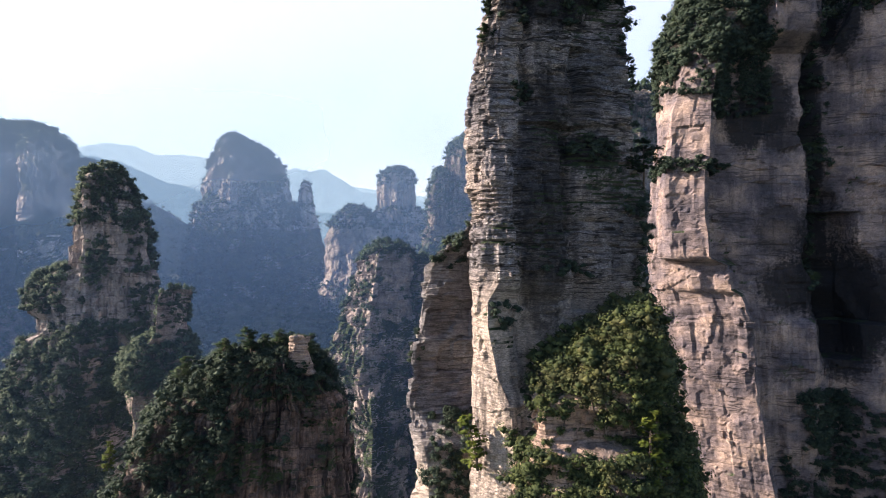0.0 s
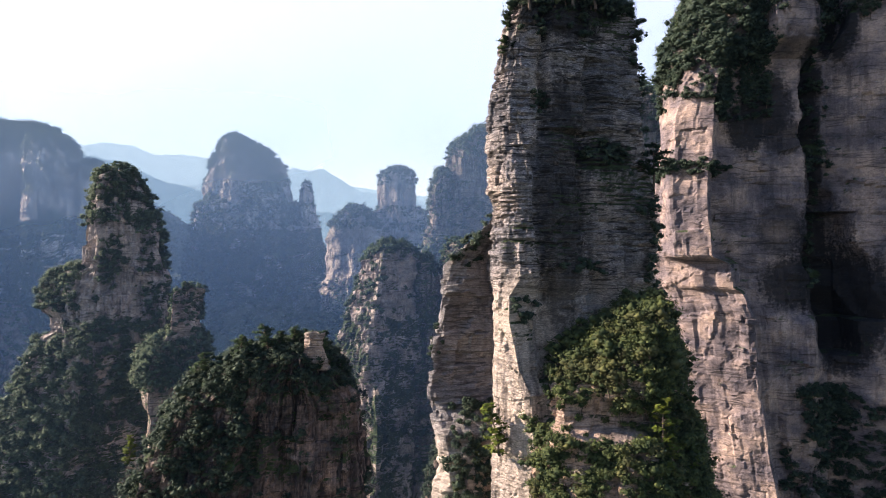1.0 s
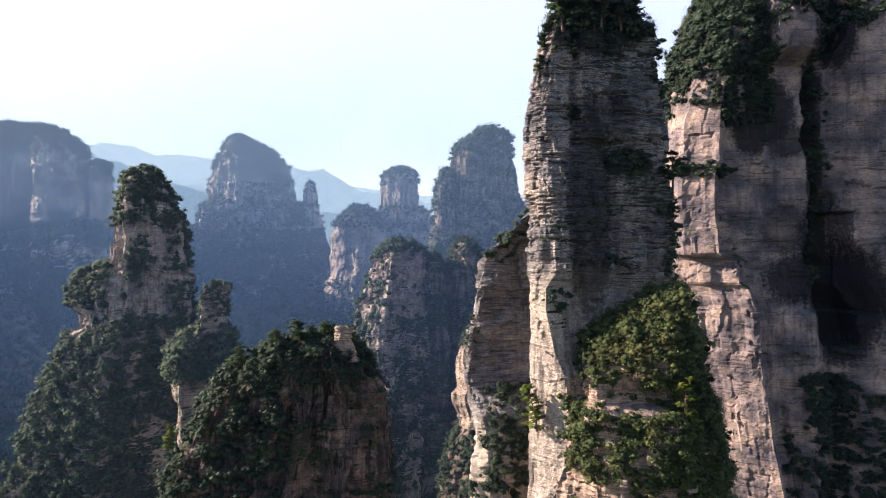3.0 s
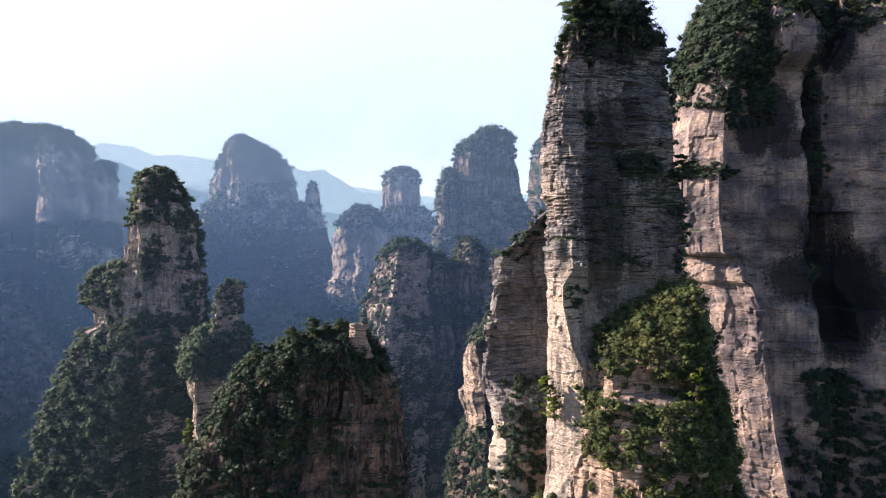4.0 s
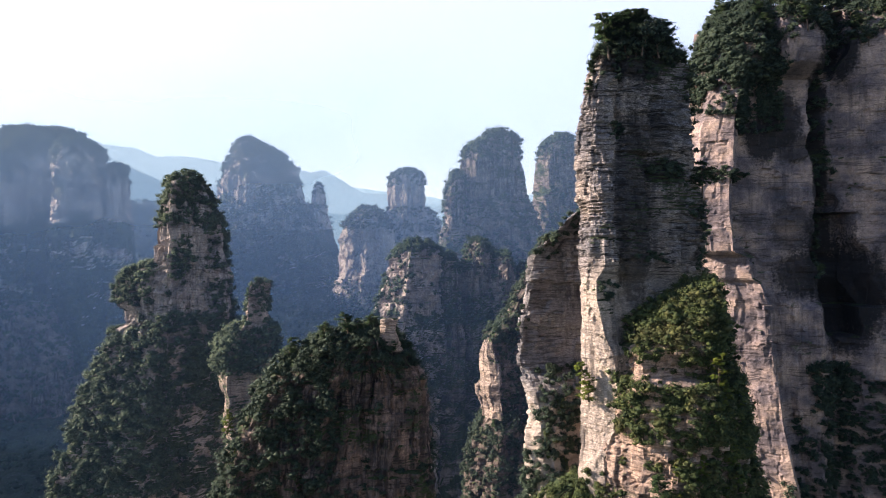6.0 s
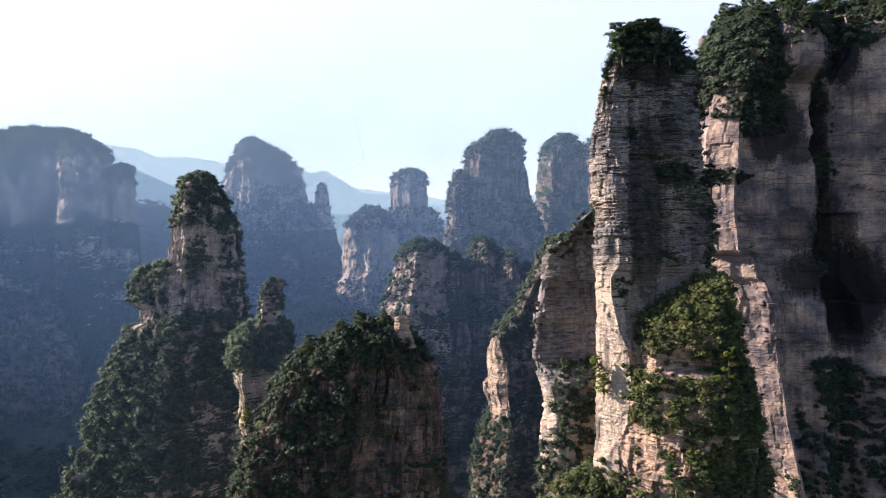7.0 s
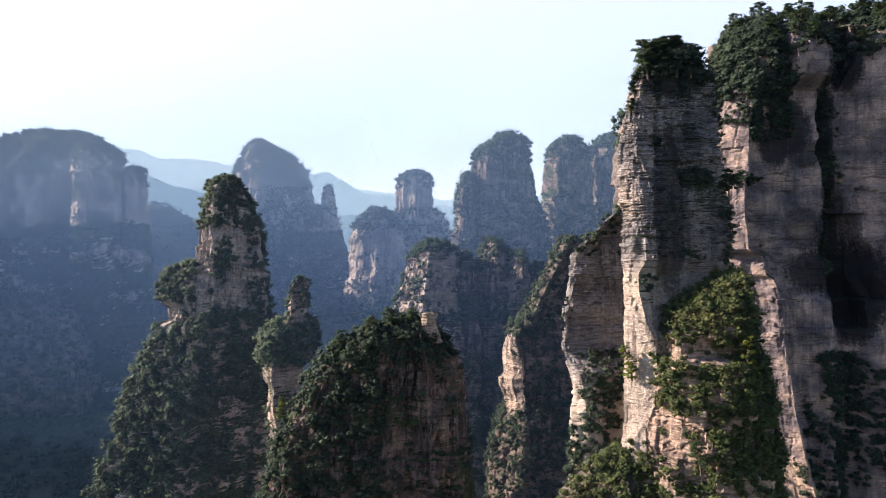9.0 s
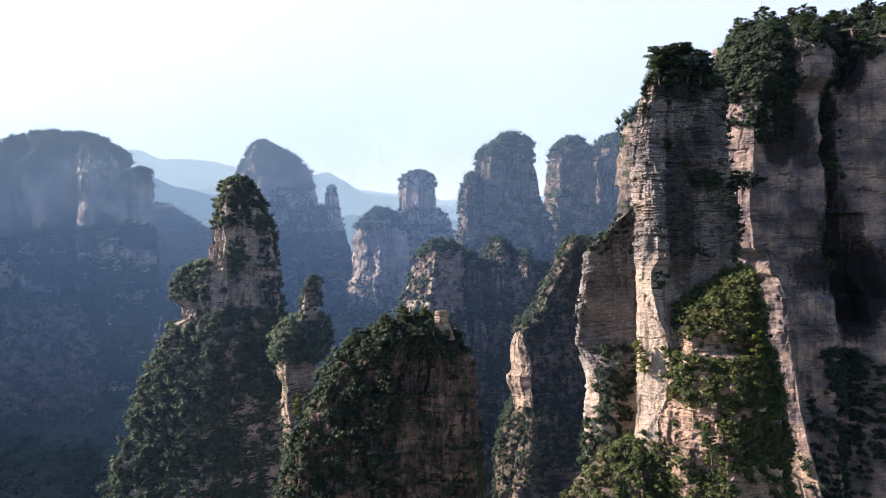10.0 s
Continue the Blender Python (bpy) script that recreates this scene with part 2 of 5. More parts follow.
# its black patches also darken the shaded front by colour
ROCK_GREY = rock_material("grey_sandstone", (0.57, 0.475, 0.415), (0.375, 0.342, 0.345), (0.17, 0.172, 0.198), (0.032, 0.033, 0.042), 0.75, moss=0.06, wetness=0.0, seams=0.45, massive_below=244, bricks=0.75, crevice=0.8,
                          algae_shade=((16.0, 258, 4.5, 24, 0.75), (17, 291, 9, 6, 0.9), (24, 266, 6, 3.0, 0.9), (20, 275, 7, 5, 0.6), (27, 250, 8, 24, 0.25)))
ROCK_SHOULDER = rock_material("dull_grey_sandstone", (0.43, 0.39, 0.365), (0.30, 0.278, 0.275), (0.165, 0.158, 0.165), (0.032, 0.033, 0.042), 0.6, moss=0.0, seams=0.45, bricks=0.3, crevice=0.4, massive_below=214)
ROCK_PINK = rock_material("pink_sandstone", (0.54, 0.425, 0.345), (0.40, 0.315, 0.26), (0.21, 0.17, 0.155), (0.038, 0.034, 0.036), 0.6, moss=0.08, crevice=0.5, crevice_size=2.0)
ROCK_FOOT = rock_material("mossy_foot_sandstone", (0.50, 0.355, 0.275), (0.37, 0.265, 0.21), (0.21, 0.17, 0.155), (0.038, 0.034, 0.036), 0.75, moss=0.03, layers=0.5, crevice=0.45, crevice_size=1.8)
# its black patches also paint in shade of the cleft and front faces
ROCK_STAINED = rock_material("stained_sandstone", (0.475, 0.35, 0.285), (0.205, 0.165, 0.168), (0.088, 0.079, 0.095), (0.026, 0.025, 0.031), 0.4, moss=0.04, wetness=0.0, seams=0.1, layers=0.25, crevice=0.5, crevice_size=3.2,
                             algae_shade=((121, 305, 4.8, 34, 0.97), (122, 276, 4.5, 16, 0.95), (109, 256, 9, 9, 0.6), (124, 248, 11, 20, 0.97), (133, 232, 15, 18, 0.97), (97, 290, 8, 9, 0.95), (113, 238, 12, 9, 0.9), (131, 330, 6, 18, 0.95), (105, 298, 9, 12, 0.88), (110, 287, 8, 6, 0.7), (131, 220, 10, 14, 0.9)))
ROCK_DARK = rock_material("brown_sandstone", (0.26, 0.185, 0.152), (0.130, 0.099, 0.088), (0.055, 0.046, 0.045), (0.022, 0.020, 0.022), 0.92, moss=0.22, wetness=0.05, crevice=0.7, crevice_size=3.0, layers=0.4, seams=0.25, upright=0.7)
# dark for its moss and for shade put into the colour
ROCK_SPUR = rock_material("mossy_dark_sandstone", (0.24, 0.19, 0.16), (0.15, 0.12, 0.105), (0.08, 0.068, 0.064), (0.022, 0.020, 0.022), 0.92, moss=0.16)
# moss_low greens the foot and also stands in for its deep shade
ROCK_TAPER = rock_material("jointed_sandstone", (0.60, 0.49, 0.42), (0.37, 0.31, 0.285), (0.18, 0.16, 0.158), (0.04, 0.037, 0.038), 0.6, crevice=0.5, crevice_size=3.5, moss=0.05, moss_low=(196, 0.16), layers=0.4, seams=0.3, upright=0.3)
# darker copy for cliffs in the valley's shade, which is put into its colour
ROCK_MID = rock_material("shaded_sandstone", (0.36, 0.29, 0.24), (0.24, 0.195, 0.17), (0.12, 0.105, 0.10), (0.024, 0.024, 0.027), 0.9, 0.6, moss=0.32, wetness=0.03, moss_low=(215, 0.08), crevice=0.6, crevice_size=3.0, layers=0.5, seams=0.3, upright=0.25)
# the two far rocks are paler: part of the haze's brightness is colour
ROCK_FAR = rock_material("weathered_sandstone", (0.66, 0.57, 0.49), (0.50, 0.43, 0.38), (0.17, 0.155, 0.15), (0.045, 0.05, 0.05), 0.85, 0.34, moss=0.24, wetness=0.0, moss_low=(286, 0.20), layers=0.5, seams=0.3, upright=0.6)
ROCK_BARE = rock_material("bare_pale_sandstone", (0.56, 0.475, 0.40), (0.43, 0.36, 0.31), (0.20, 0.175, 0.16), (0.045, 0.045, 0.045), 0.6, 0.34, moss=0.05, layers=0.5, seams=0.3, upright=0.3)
LEAF_NEAR = leaf_material("olive_leaves", (0.016, 0.028, 0.012), (0.056, 0.074, 0.027), (0.140, 0.156, 0.044), dry=(0.105, 0.080, 0.036))
LEAF_MID = leaf_material("green_leaves", (0.013, 0.025, 0.018), (0.036, 0.054, 0.036), (0.080, 0.102, 0.062), 0.22)
# same leaves made brighter and greyer: haze and sunlight put into the colour
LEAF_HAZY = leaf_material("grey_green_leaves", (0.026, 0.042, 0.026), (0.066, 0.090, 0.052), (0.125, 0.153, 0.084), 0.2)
LEAF_FAR = leaf_material("forest_leaves", (0.020, 0.036, 0.022), (0.032, 0.053, 0.030), (0.048, 0.070, 0.036), 0.08)
NEEDLE = leaf_material("pine_needles", (0.013, 0.030, 0.014), (0.028, 0.050, 0.020), (0.060, 0.086, 0.028))
NEEDLE_BRIGHT = leaf_material("young_needles", (0.034, 0.056, 0.010), (0.080, 0.108, 0.016), (0.150, 0.165, 0.024))
BARK = bark_material()
GROUND = ground_material()


# ---------------------------------------------------------------- mesh helpers
def hash01(*k):
    h = np.zeros(np.broadcast(*k).shape, dtype=np.uint64)
    for i, a in enumerate(k):
        h = (h ^ (np.asarray(a).astype(np.int64).astype(np.uint64) * np.uint64([374761393, 668265263, 2246822519, 3266489917][i % 4]))) * np.uint64(2654435761)
        h ^= h >> np.uint64(15)
    h = (h * np.uint64(2246822519)) ^ (h >> np.uint64(13))
    return ((h >> np.uint64(8)) & np.uint64(0xFFFFFF)).astype(float) / float(0xFFFFFF)


def vnoise(x, y, z, seed=0):
    """Value noise in -1..1 on arrays."""
    ix, iy, iz = np.floor(x), np.floor(y), np.floor(z)
    fx, fy, fz = x - ix, y - iy, z - iz
    fx, fy, fz = (f * f * (3 - 2 * f) for f in (fx, fy, fz))
    r = 0
    for dx in (0, 1):
        for dy in (0, 1):
            for dz in (0, 1):
                w = (fx if dx else 1 - fx) * (fy if dy else 1 - fy) * (fz if dz else 1 - fz)
                r = r + w * hash01(ix + dx + 7919, iy + dy + 104729, iz + dz + 1299709, np.full(ix.shape, seed + 11))
    return r * 2 - 1


def fbm(x, y, z, octaves=4, seed=0, gain=0.5):
    r, a, n = 0, 1.0, 0
    for o in range(octaves):
        k = 2.03 ** o
        r, n, a = r + a * vnoise(x * k, y * k, z * k, seed + o), n + a, a * gain
    return r / n


def mesh_of(name, verts, quads, material, smooth=False, soft=None):
    me = bpy.data.meshes.new(name)
    verts, quads = np.asarray(verts, dtype=np.float32), np.asarray(quads, dtype=np.int32)
    me.vertices.add(len(verts))
    me.vertices.foreach_set("co", verts.ravel())
    me.loops.add(quads.size)
    me.loops.foreach_set("vertex_index", quads.ravel())
    me.polygons.add(len(quads))
    me.polygons.foreach_set("loop_start", np.arange(len(quads), dtype=np.int32) * quads.shape[1])
    me.update(calc_edges=True)
    me.polygons.foreach_set("use_smooth", np.full(len(quads), smooth))
    me.materials.append(material)
    if soft is not None:        # direction in which a leaf spray's crown faces
        at = me.attributes.new("crown_normal", "FLOAT_VECTOR", "POINT")
        at.data.foreach_set("vector", np.asarray(soft, dtype=np.float32).ravel())
    me.update()
    return me


def part(name, me, parent, label=""):
    ob = new(name, me)
    ob.parent = parent
    return tagged(ob, label)


FORMS = {}


def rock_form(key, levels, style, res, zfine, material, cuts=(), cap=2.0, seed=1, coarse=5.0):
    """A rock body from outlines at several heights (counter-clockwise, same count of corners). Gives its mesh and keeps its faces for planting."""
    levels = sorted(levels, key=lambda a: a[0])
    lz = np.array([a[0] for a in levels], float)
    P = np.array([a[1] for a in levels], float)
    nv = P.shape[1]
    zs = list(np.arange(lz[0], min(zfine, lz[-1]), res * coarse)) + list(np.arange(max(zfine, lz[0]), lz[-1], res)) + [lz[-1]]
    zs = np.array(zs)
    Q = np.stack([np.stack([np.interp(zs, lz, P[:, i, c]) for c in (0, 1)], -1) for i in range(nv)], 1)
    mean = P.mean(0)
    tt, ee = [], []
    for i in range(nv):
        a, b = mean[i], mean[(i + 1) % nv]
        L = np.hypot(*(b - a))
        ny = -(b - a)[0] / max(L, 1e-6)
        r = res if ny < 0.35 else res * 4
        k = max(2, int(L / r))
        tt += list(np.arange(k) / k)
        ee += [i] * k
    tt, ee = np.array(tt), np.array(ee)
    R = Q[:, ee] * (1 - tt)[None, :, None] + Q[:, (ee + 1) % nv] * tt[None, :, None]
    nz, N = R.shape[:2]
    k = max(1, int(1.2 / res))
    T = np.roll(R, -k, 1) - np.roll(R, k, 1)
    T /= np.maximum(np.linalg.norm(T, axis=2, keepdims=True), 1e-6)
    nrm = np.stack([T[..., 1], -T[..., 0]], -1)
    mid = R[nz // 2]
    s = np.concatenate([[0], np.cumsum(np.hypot(*(np.roll(mid, -1, 0) - mid).T))[:-1]])
    X, Y = R[..., 0], R[..., 1]
    Z = np.repeat(zs[:, None], N, 1)
    S = np.repeat(s[None], nz, 0)
    rng = np.random.default_rng(seed)
    big, bed, block, small = style["big"], style["bed"], style["block"], style["small"]
    d = big * fbm(X / 11, Y / 11, Z / 16, 4, seed)
    d = d + style.get("flute", 0.0) * fbm(S / style.get("flute_w", 14.0), Z / 90, Z * 0, 3, seed + 60)
    if "facet" in style:      # broken, angular faces at two scales
        for k, (fa, fw, fh) in enumerate((style["facet"], tuple(np.array(style["facet"]) * (0.42, 0.37, 0.33)))):
            u = S / fw + 0.35 * vnoise(X / fw, Y / fw, Z / fh, seed + 90 + k)
            w = Z / fh + 0.30 * vnoise(X / fw, Y / fw, Z / fh, seed + 94 + k)
            iw = np.floor(w)
            u = u + 7 * hash01(iw, np.full(iw.shape, seed + 97 + k))
            iu = np.floor(u)
            r1, r2, r3 = (hash01(iu, iw, np.full(iw.shape, seed * 3 + 40 + q)) * 2 - 1 for q in range(3))
            d = d + fa * (0.45 * r1 + 1.3 * r2 * (u - iu - 0.5) + 1.1 * r3 * (w - iw - 0.5))
    calm = np.clip((Z - style["calm"] + 4) / 8, 0.25, 1) if "calm" in style else 1.0
    zw = Z + style.get("warp", 0.9) * fbm(X / 9, Y / 9, Z / 30, 2, seed + 3)
    for thick, amp, gap, sd in ((style["thick"], bed, style["gap"], 5), (style["thick"] * 3.7, bed * 1.2, style["gap"] * 1.2, 6)):
        edges = [lz[0] - 20]
        while edges[-1] < lz[-1] + 20:
            edges.append(edges[-1] + thick * rng.uniform(0.45, 1.7))
        edges = np.array(edges)
        idx = np.searchsorted(edges, zw) - 1
        idx = np.clip(idx, 0, len(edges) - 2)
        off = hash01(idx, np.full(idx.shape, seed * 13 + sd)) * 2 - 1
        near = np.minimum(zw - edges[idx], edges[idx + 1] - zw)
        fade = 0.55 + 0.45 * vnoise(X / 6, Y / 6, Z / 3, seed + sd)
        d = d + amp * calm * off * fade - gap * calm * np.clip(1 - near / (res * 0.75), 0, 1) * np.clip(fade * 1.3, 0, 1)
        if thick > style["thick"] * 2:
            cw = style["cell"] * (0.6 + 0.9 * hash01(idx, np.full(idx.shape, seed * 7 + 2)))
            sw = S + 1.2 * vnoise(X / 4, Y / 4, Z / 5, seed + 8)
            c = np.floor(sw / cw + hash01(idx, np.full(idx.shape, seed + 99)) * 5)
            fr = sw / cw + hash01(idx, np.full(idx.shape, seed + 99)) * 5 - c
            d = d + block * calm * (hash01(c, idx, np.full(idx.shape, seed + 4)) * 2 - 1)
            d = d - calm * style["joint"] * np.clip(1 - np.minimum(fr, 1 - fr) * cw / (res * 0.9), 0, 1) * (hash01(c, idx) > 0.3)
    d = d + small * calm * fbm(X / 1.7, Y / 1.7, Z / 1.5, 3, seed + 20)
    for path, half, depth in cuts:
        pz = np.array([p[0] for p in path], float)
        px = np.array([p[1] for p in path], float)
        o = np.argsort(pz)
        cx = np.interp(Z, pz[o], px[o]) + 0.8 * vnoise(Z / 5, Z * 0, Z * 0, seed + 31)
        inz = (Z >= pz.min()) & (Z <= pz.max()) & (nrm[..., 1] < 0.1)
        hw = half * (1 + 0.35 * vnoise(Z / 7, Z * 0 + 3, Z * 0, seed + 32))
        d = d - np.where(inz, depth * np.clip(1.25 * (1 - np.abs(X - cx) / hw), 0, 1), 0)
    R = R + nrm * d[..., None]
    V = np.concatenate([R, Z[..., None]], -1)
    # domed top
    rings, cen = [V], V[-1].mean(0)
    top = V[-1]
    for f in (0.86, 0.7, 0.52, 0.34, 0.16, 0.02):
        ring = cen + (top - cen) * f
        ring[:, 2] = top[:, 2] + cap * (1 - f * f) + 0.5 * cap * 0.5 * fbm(ring[:, 0] / 4, ring[:, 1] / 4, ring[:, 2] * 0, 3, seed + 50)
        rings.append(ring[None])
    V = np.concatenate(rings, 0)
    M = V.shape[0]
    i, j = np.meshgrid(np.arange(M - 1), np.arange(N), indexing="ij")
    a, b = i * N + j, i * N + (j + 1) % N
    quads = np.stack([a, b, b + N, a + N], -1).reshape(-1, 4)
    verts = V.reshape(-1, 3)
    p0, p1, p2, p3 = (verts[quads[:, q]] for q in range(4))
    cr = np.cross(p2 - p0, p3 - p1)
    ar = np.linalg.norm(cr, axis=1) / 2
    FORMS[key] = ((p0 + p1 + p2 + p3) / 4, cr / np.maximum(2 * ar, 1e-9)[:, None], ar)
    return mesh_of(key, verts, quads, material)


def planted(key, n, rng, box=None, ell=None, up=None, front=0.35, ymax=None, holes=0.0, scale=14.0, seed=0):
    """n places on a rock body: inside a box (x0, x1, z0, z1) or ellipse (x, z, rx, rz), with the normal's z over up."""
    c, nr, ar = FORMS[key]
    ok = np.ones(len(c), bool)
    if box:
        ok &= (c[:, 0] > box[0]) & (c[:, 0] < box[1]) & (c[:, 2] > box[2]) & (c[:, 2] < box[3])
    if ell:
        ok &= ((c[:, 0] - ell[0]) / ell[2]) ** 2 + ((c[:, 2] - ell[1]) / ell[3]) ** 2 < 1
    if up is not None:
        ok &= nr[:, 2] > up
    if front is not None:
        ok &= (nr[:, 1] < front) | (nr[:, 2] > 0.6)
    if ymax is not None:
        ok &= c[:, 1] < ymax
    if holes:
        ok &= fbm(c[:, 0] / scale, c[:, 1] / scale, c[:, 2] / (scale * 0.8), 3, seed + 70) > holes - 1
    idx = np.nonzero(ok)[0]
    if not len(idx):
        return np.zeros((0, 3)), np.zeros((0, 3))
    pick = rng.choice(idx, n, p=ar[idx] / ar[idx].sum())
    return c[pick] + rng.normal(0, 0.25, (n, 3)), nr[pick]


def cards(pos, nrm, size, rng, stretch=1.6):
    """Small leaf sprays: one three-cornered blade each."""
    n = len(pos)
    nrm = nrm / np.maximum(np.linalg.norm(nrm, axis=1, keepdims=True), 1e-6)
    a = np.cross(nrm, rng.normal(size=(n, 3)))
    a /= np.maximum(np.linalg.norm(a, axis=1, keepdims=True), 1e-6)
    b = np.cross(nrm, a)
    w = size[:, None] * rng.uniform(0.6, 1.25, (n, 1))
    h = w * rng.uniform(0.8, stretch, (n, 1))
    skew = rng.uniform(-0.4, 0.4, (n, 1))
    v = np.stack([pos - a * w * 0.6 - b * h * 0.4, pos + a * w * 0.6 - b * h * (0.4 + skew * 0.5), pos + b * h * 0.75 + a * w * skew], 1)
    return v.reshape(-1, 3)


HEART_V = np.array([(1, 0, 0), (-1, 0, 0), (0, 1, 0), (0, -1, 0), (0, 0, 1), (0, 0, -1)], float)
HEART_F = np.array([(0, 2, 4), (2, 1, 4), (1, 3, 4), (3, 0, 4), (2, 0, 5), (1, 2, 5), (3, 1, 5), (0, 3, 5)])


def foliage(centres, radii, per, leaf, rng, flat=0.8, lobes=8):
    """Bushes of several leafy lobes: an uneven solid heart each, covered with leaf sprays. Gives vertices and faces."""
    n = len(centres)
    lob = np.repeat(centres, lobes, 0)
    lr = np.repeat(radii, lobes)
    off = rng.normal(size=(n * lobes, 3))
    off /= np.linalg.norm(off, axis=1, keepdims=True)
    off[:, 2] = off[:, 2] * 0.7 + 0.15
    lob = lob + off * lr[:, None] * rng.uniform(0.30, 0.78, (n * lobes, 1))
    lr = lr * rng.uniform(0.75, 1.35, n * lobes) * (1.25 / lobes ** 0.5)
    k = max(3, per // lobes)
    c = np.repeat(lob, k, 0)
    r = np.repeat(lr, k)
    dirs = rng.normal(size=(len(c), 3))
    dirs /= np.linalg.norm(dirs, axis=1, keepdims=True)
    dirs[:, 2] = np.where(dirs[:, 2] < -0.35, -dirs[:, 2], dirs[:, 2])
    pos = c + dirs * (r * rng.uniform(0.62, 1.25, len(c)))[:, None] * np.array([1, 1, flat])
    nr = dirs + rng.normal(0, 0.27, dirs.shape) + np.array([0, 0, 0.25])
    lv = cards(pos, nr, leaf * rng.uniform(0.7, 1.3, len(c)), rng)
    m = len(lob)
    bv = lob[:, None] + HEART_V[None] * (lr[:, None] * rng.uniform(0.40, 0.68, (m, 6)))[..., None] * np.array([1, 1, flat])
    bq = HEART_F[None] + (np.arange(m) * 6)[:, None, None]
    lq = np.arange(len(lv)).reshape(-1, 3) + m * 6
    whole = np.repeat(np.repeat(centres, lobes, 0), k, 0)
    hub = (pos - whole) / np.maximum(np.repeat(np.repeat(radii, lobes), k), 0.1)[:, None]
    face = 0.5 * dirs + 0.5 * hub + 0.42 * nr + rng.normal(0, 0.16, dirs.shape) + np.array([0, 0, 0.12])
    face /= np.maximum(np.linalg.norm(face, axis=1, keepdims=True), 1e-6)
    soft = np.concatenate([np.tile(HEART_V, (m, 1)), np.repeat(face, 3, 0)])
    return np.concatenate([bv.reshape(-1, 3), lv]), np.concatenate([bq.reshape(-1, 3), lq]), soft


def shrubs(name, groups, material, leaf, per, rng, label, category="shrubs", out=0.5, lobes=6):
    """One mass of bushes; groups are (places, normals, least radius, greatest radius)."""
    bits = []
    for pos, nr, lo, hi in groups:
        if not len(pos):
            continue
        r = lo + (hi - lo) * rng.uniform(0, 1, len(pos)) ** 1.6
        bits.append(foliage(pos + nr * (r * out)[:, None] + np.array([0, 0, 1]) * (r * 0.2)[:, None], r, per, leaf, rng, lobes=lobes))
    v, q = joined([b[:2] for b in bits])
    ob = new(name, mesh_of(name, v, q, material, soft=np.concatenate([b[2] for b in bits])))
    return tagged(ob, label, category, kind="stuff")


def tube(path, radii, sides=6):
    """A tapered tube along a path, as vertices and quads."""
    path = np.asarray(path, float)
    v, q = [], []
    for i, (p, r) in enumerate(zip(path, radii)):
        d = path[min(i + 1, len(path) - 1)] - path[max(i - 1, 0)]
        d = d / (np.linalg.norm(d) + 1e-9)
        a = np.cross(d, (0.3, 0.9, 0.2))
        a /= np.linalg.norm(a)
        b = np.cross(d, a)
        for k in range(sides):
            t = 2 * math.pi * k / sides
            v.append(p + r * (a * math.cos(t) + b * math.sin(t)))
    for i in range(len(path) - 1):
        for k in range(sides):
            o, o2 = i * sides, (i + 1) * sides
            q.append((o + k, o + (k + 1) % sides, o2 + (k + 1) % sides, o2 + k))
    return np.array(v), np.array(q)


def joined(bits):
    vs, qs, n = [], [], 0
    for v, q in bits:
        vs.append(v)
        qs.append(q + n)
        n += len(v)
    return np.concatenate(vs), np.concatenate(qs)


def pine(seed, height, tiers, needle, spread, label, first=0.42):
    """A mountain pine: bent trunk, tiers of flat boughs."""
    rng = np.random.default_rng(seed)
    ob = new("pine_tree")
    ob.empty_display_size = 0.3
    lean = rng.normal(0, 0.07, 2)
    ts = np.linspace(0, 1, 8)
    path = np.stack([lean[0] * height * ts ** 1.5 + 0.12 * np.sin(ts * 5 + seed), lean[1] * height * ts ** 1.5, ts * height - 0.6], 1)
    bits = [tube(path[::2], 0.030 * height * (1 - ts[::2] * 0.88), 5)]
    cp, cn = [], []
    for i in range(tiers):
        f = first + (0.97 - first) * i / max(1, tiers - 1)
        base = np.array([np.interp(f, ts, path[:, c]) for c in range(3)])
        reach = spread * height * (1.0 - 0.62 * ((f - first) / (1 - first)) ** 2.4) * rng.uniform(0.75, 1.15)
        for a in range(rng.integers(4, 7)):
            base = np.array([np.interp(min(1.0, f + rng.uniform(-0.06, 0.06)), ts, path[:, c]) for c in range(3)])
            t = rng.uniform(0, 2 * math.pi)
            ln = reach * rng.uniform(0.35, 1.05)
            tip = base + np.array([math.cos(t) * ln, math.sin(t) * ln, ln * rng.uniform(-0.02, 0.26)])
            bits.append(tube([base, base * 0.45 + tip * 0.55 + [0, 0, 0.05 * ln], tip], [0.010 * height, 0.006 * height, 0.002 * height], 3))
            m = int(18 + 21 * ln)
            f2 = rng.uniform(0.25, 1.05, m) ** 0.7
            p = base + (tip - base) * f2[:, None] + rng.normal(0, 1, (m, 3)) * np.array([0.19, 0.19, 0.085]) * (0.4 + ln * 0.5)
            cp.append(p)
            cn.append(rng.normal(0, 0.45, (m, 3)) + np.array([0, 0, 1.0]))
    v, q = joined(bits)
    part("trunk", mesh_of("trunk", v, q, BARK, True), ob)
    cp, cn = np.concatenate(cp), np.concatenate(cn)
    lv = cards(cp, cn, np.full(len(cp), 0.051 * height ** 0.75) * rng.uniform(0.8, 1.4, len(cp)), rng, 1.8)
    axis = np.stack([np.interp(cp[:, 2], path[:, 2], path[:, c]) for c in range(2)], 1)
    face = np.concatenate([(cp[:, :2] - axis) / (spread * height), np.full((len(cp), 1), 0.75)], 1) + 0.3 * cn
    face /= np.linalg.norm(face, axis=1, keepdims=True)
    part("crown", mesh_of("crown", lv, np.arange(len(lv)).reshape(-1, 3), needle, soft=np.repeat(face, 3, 0)), ob)
    return tagged(ob, label, "tree", "trees on the cliffs")


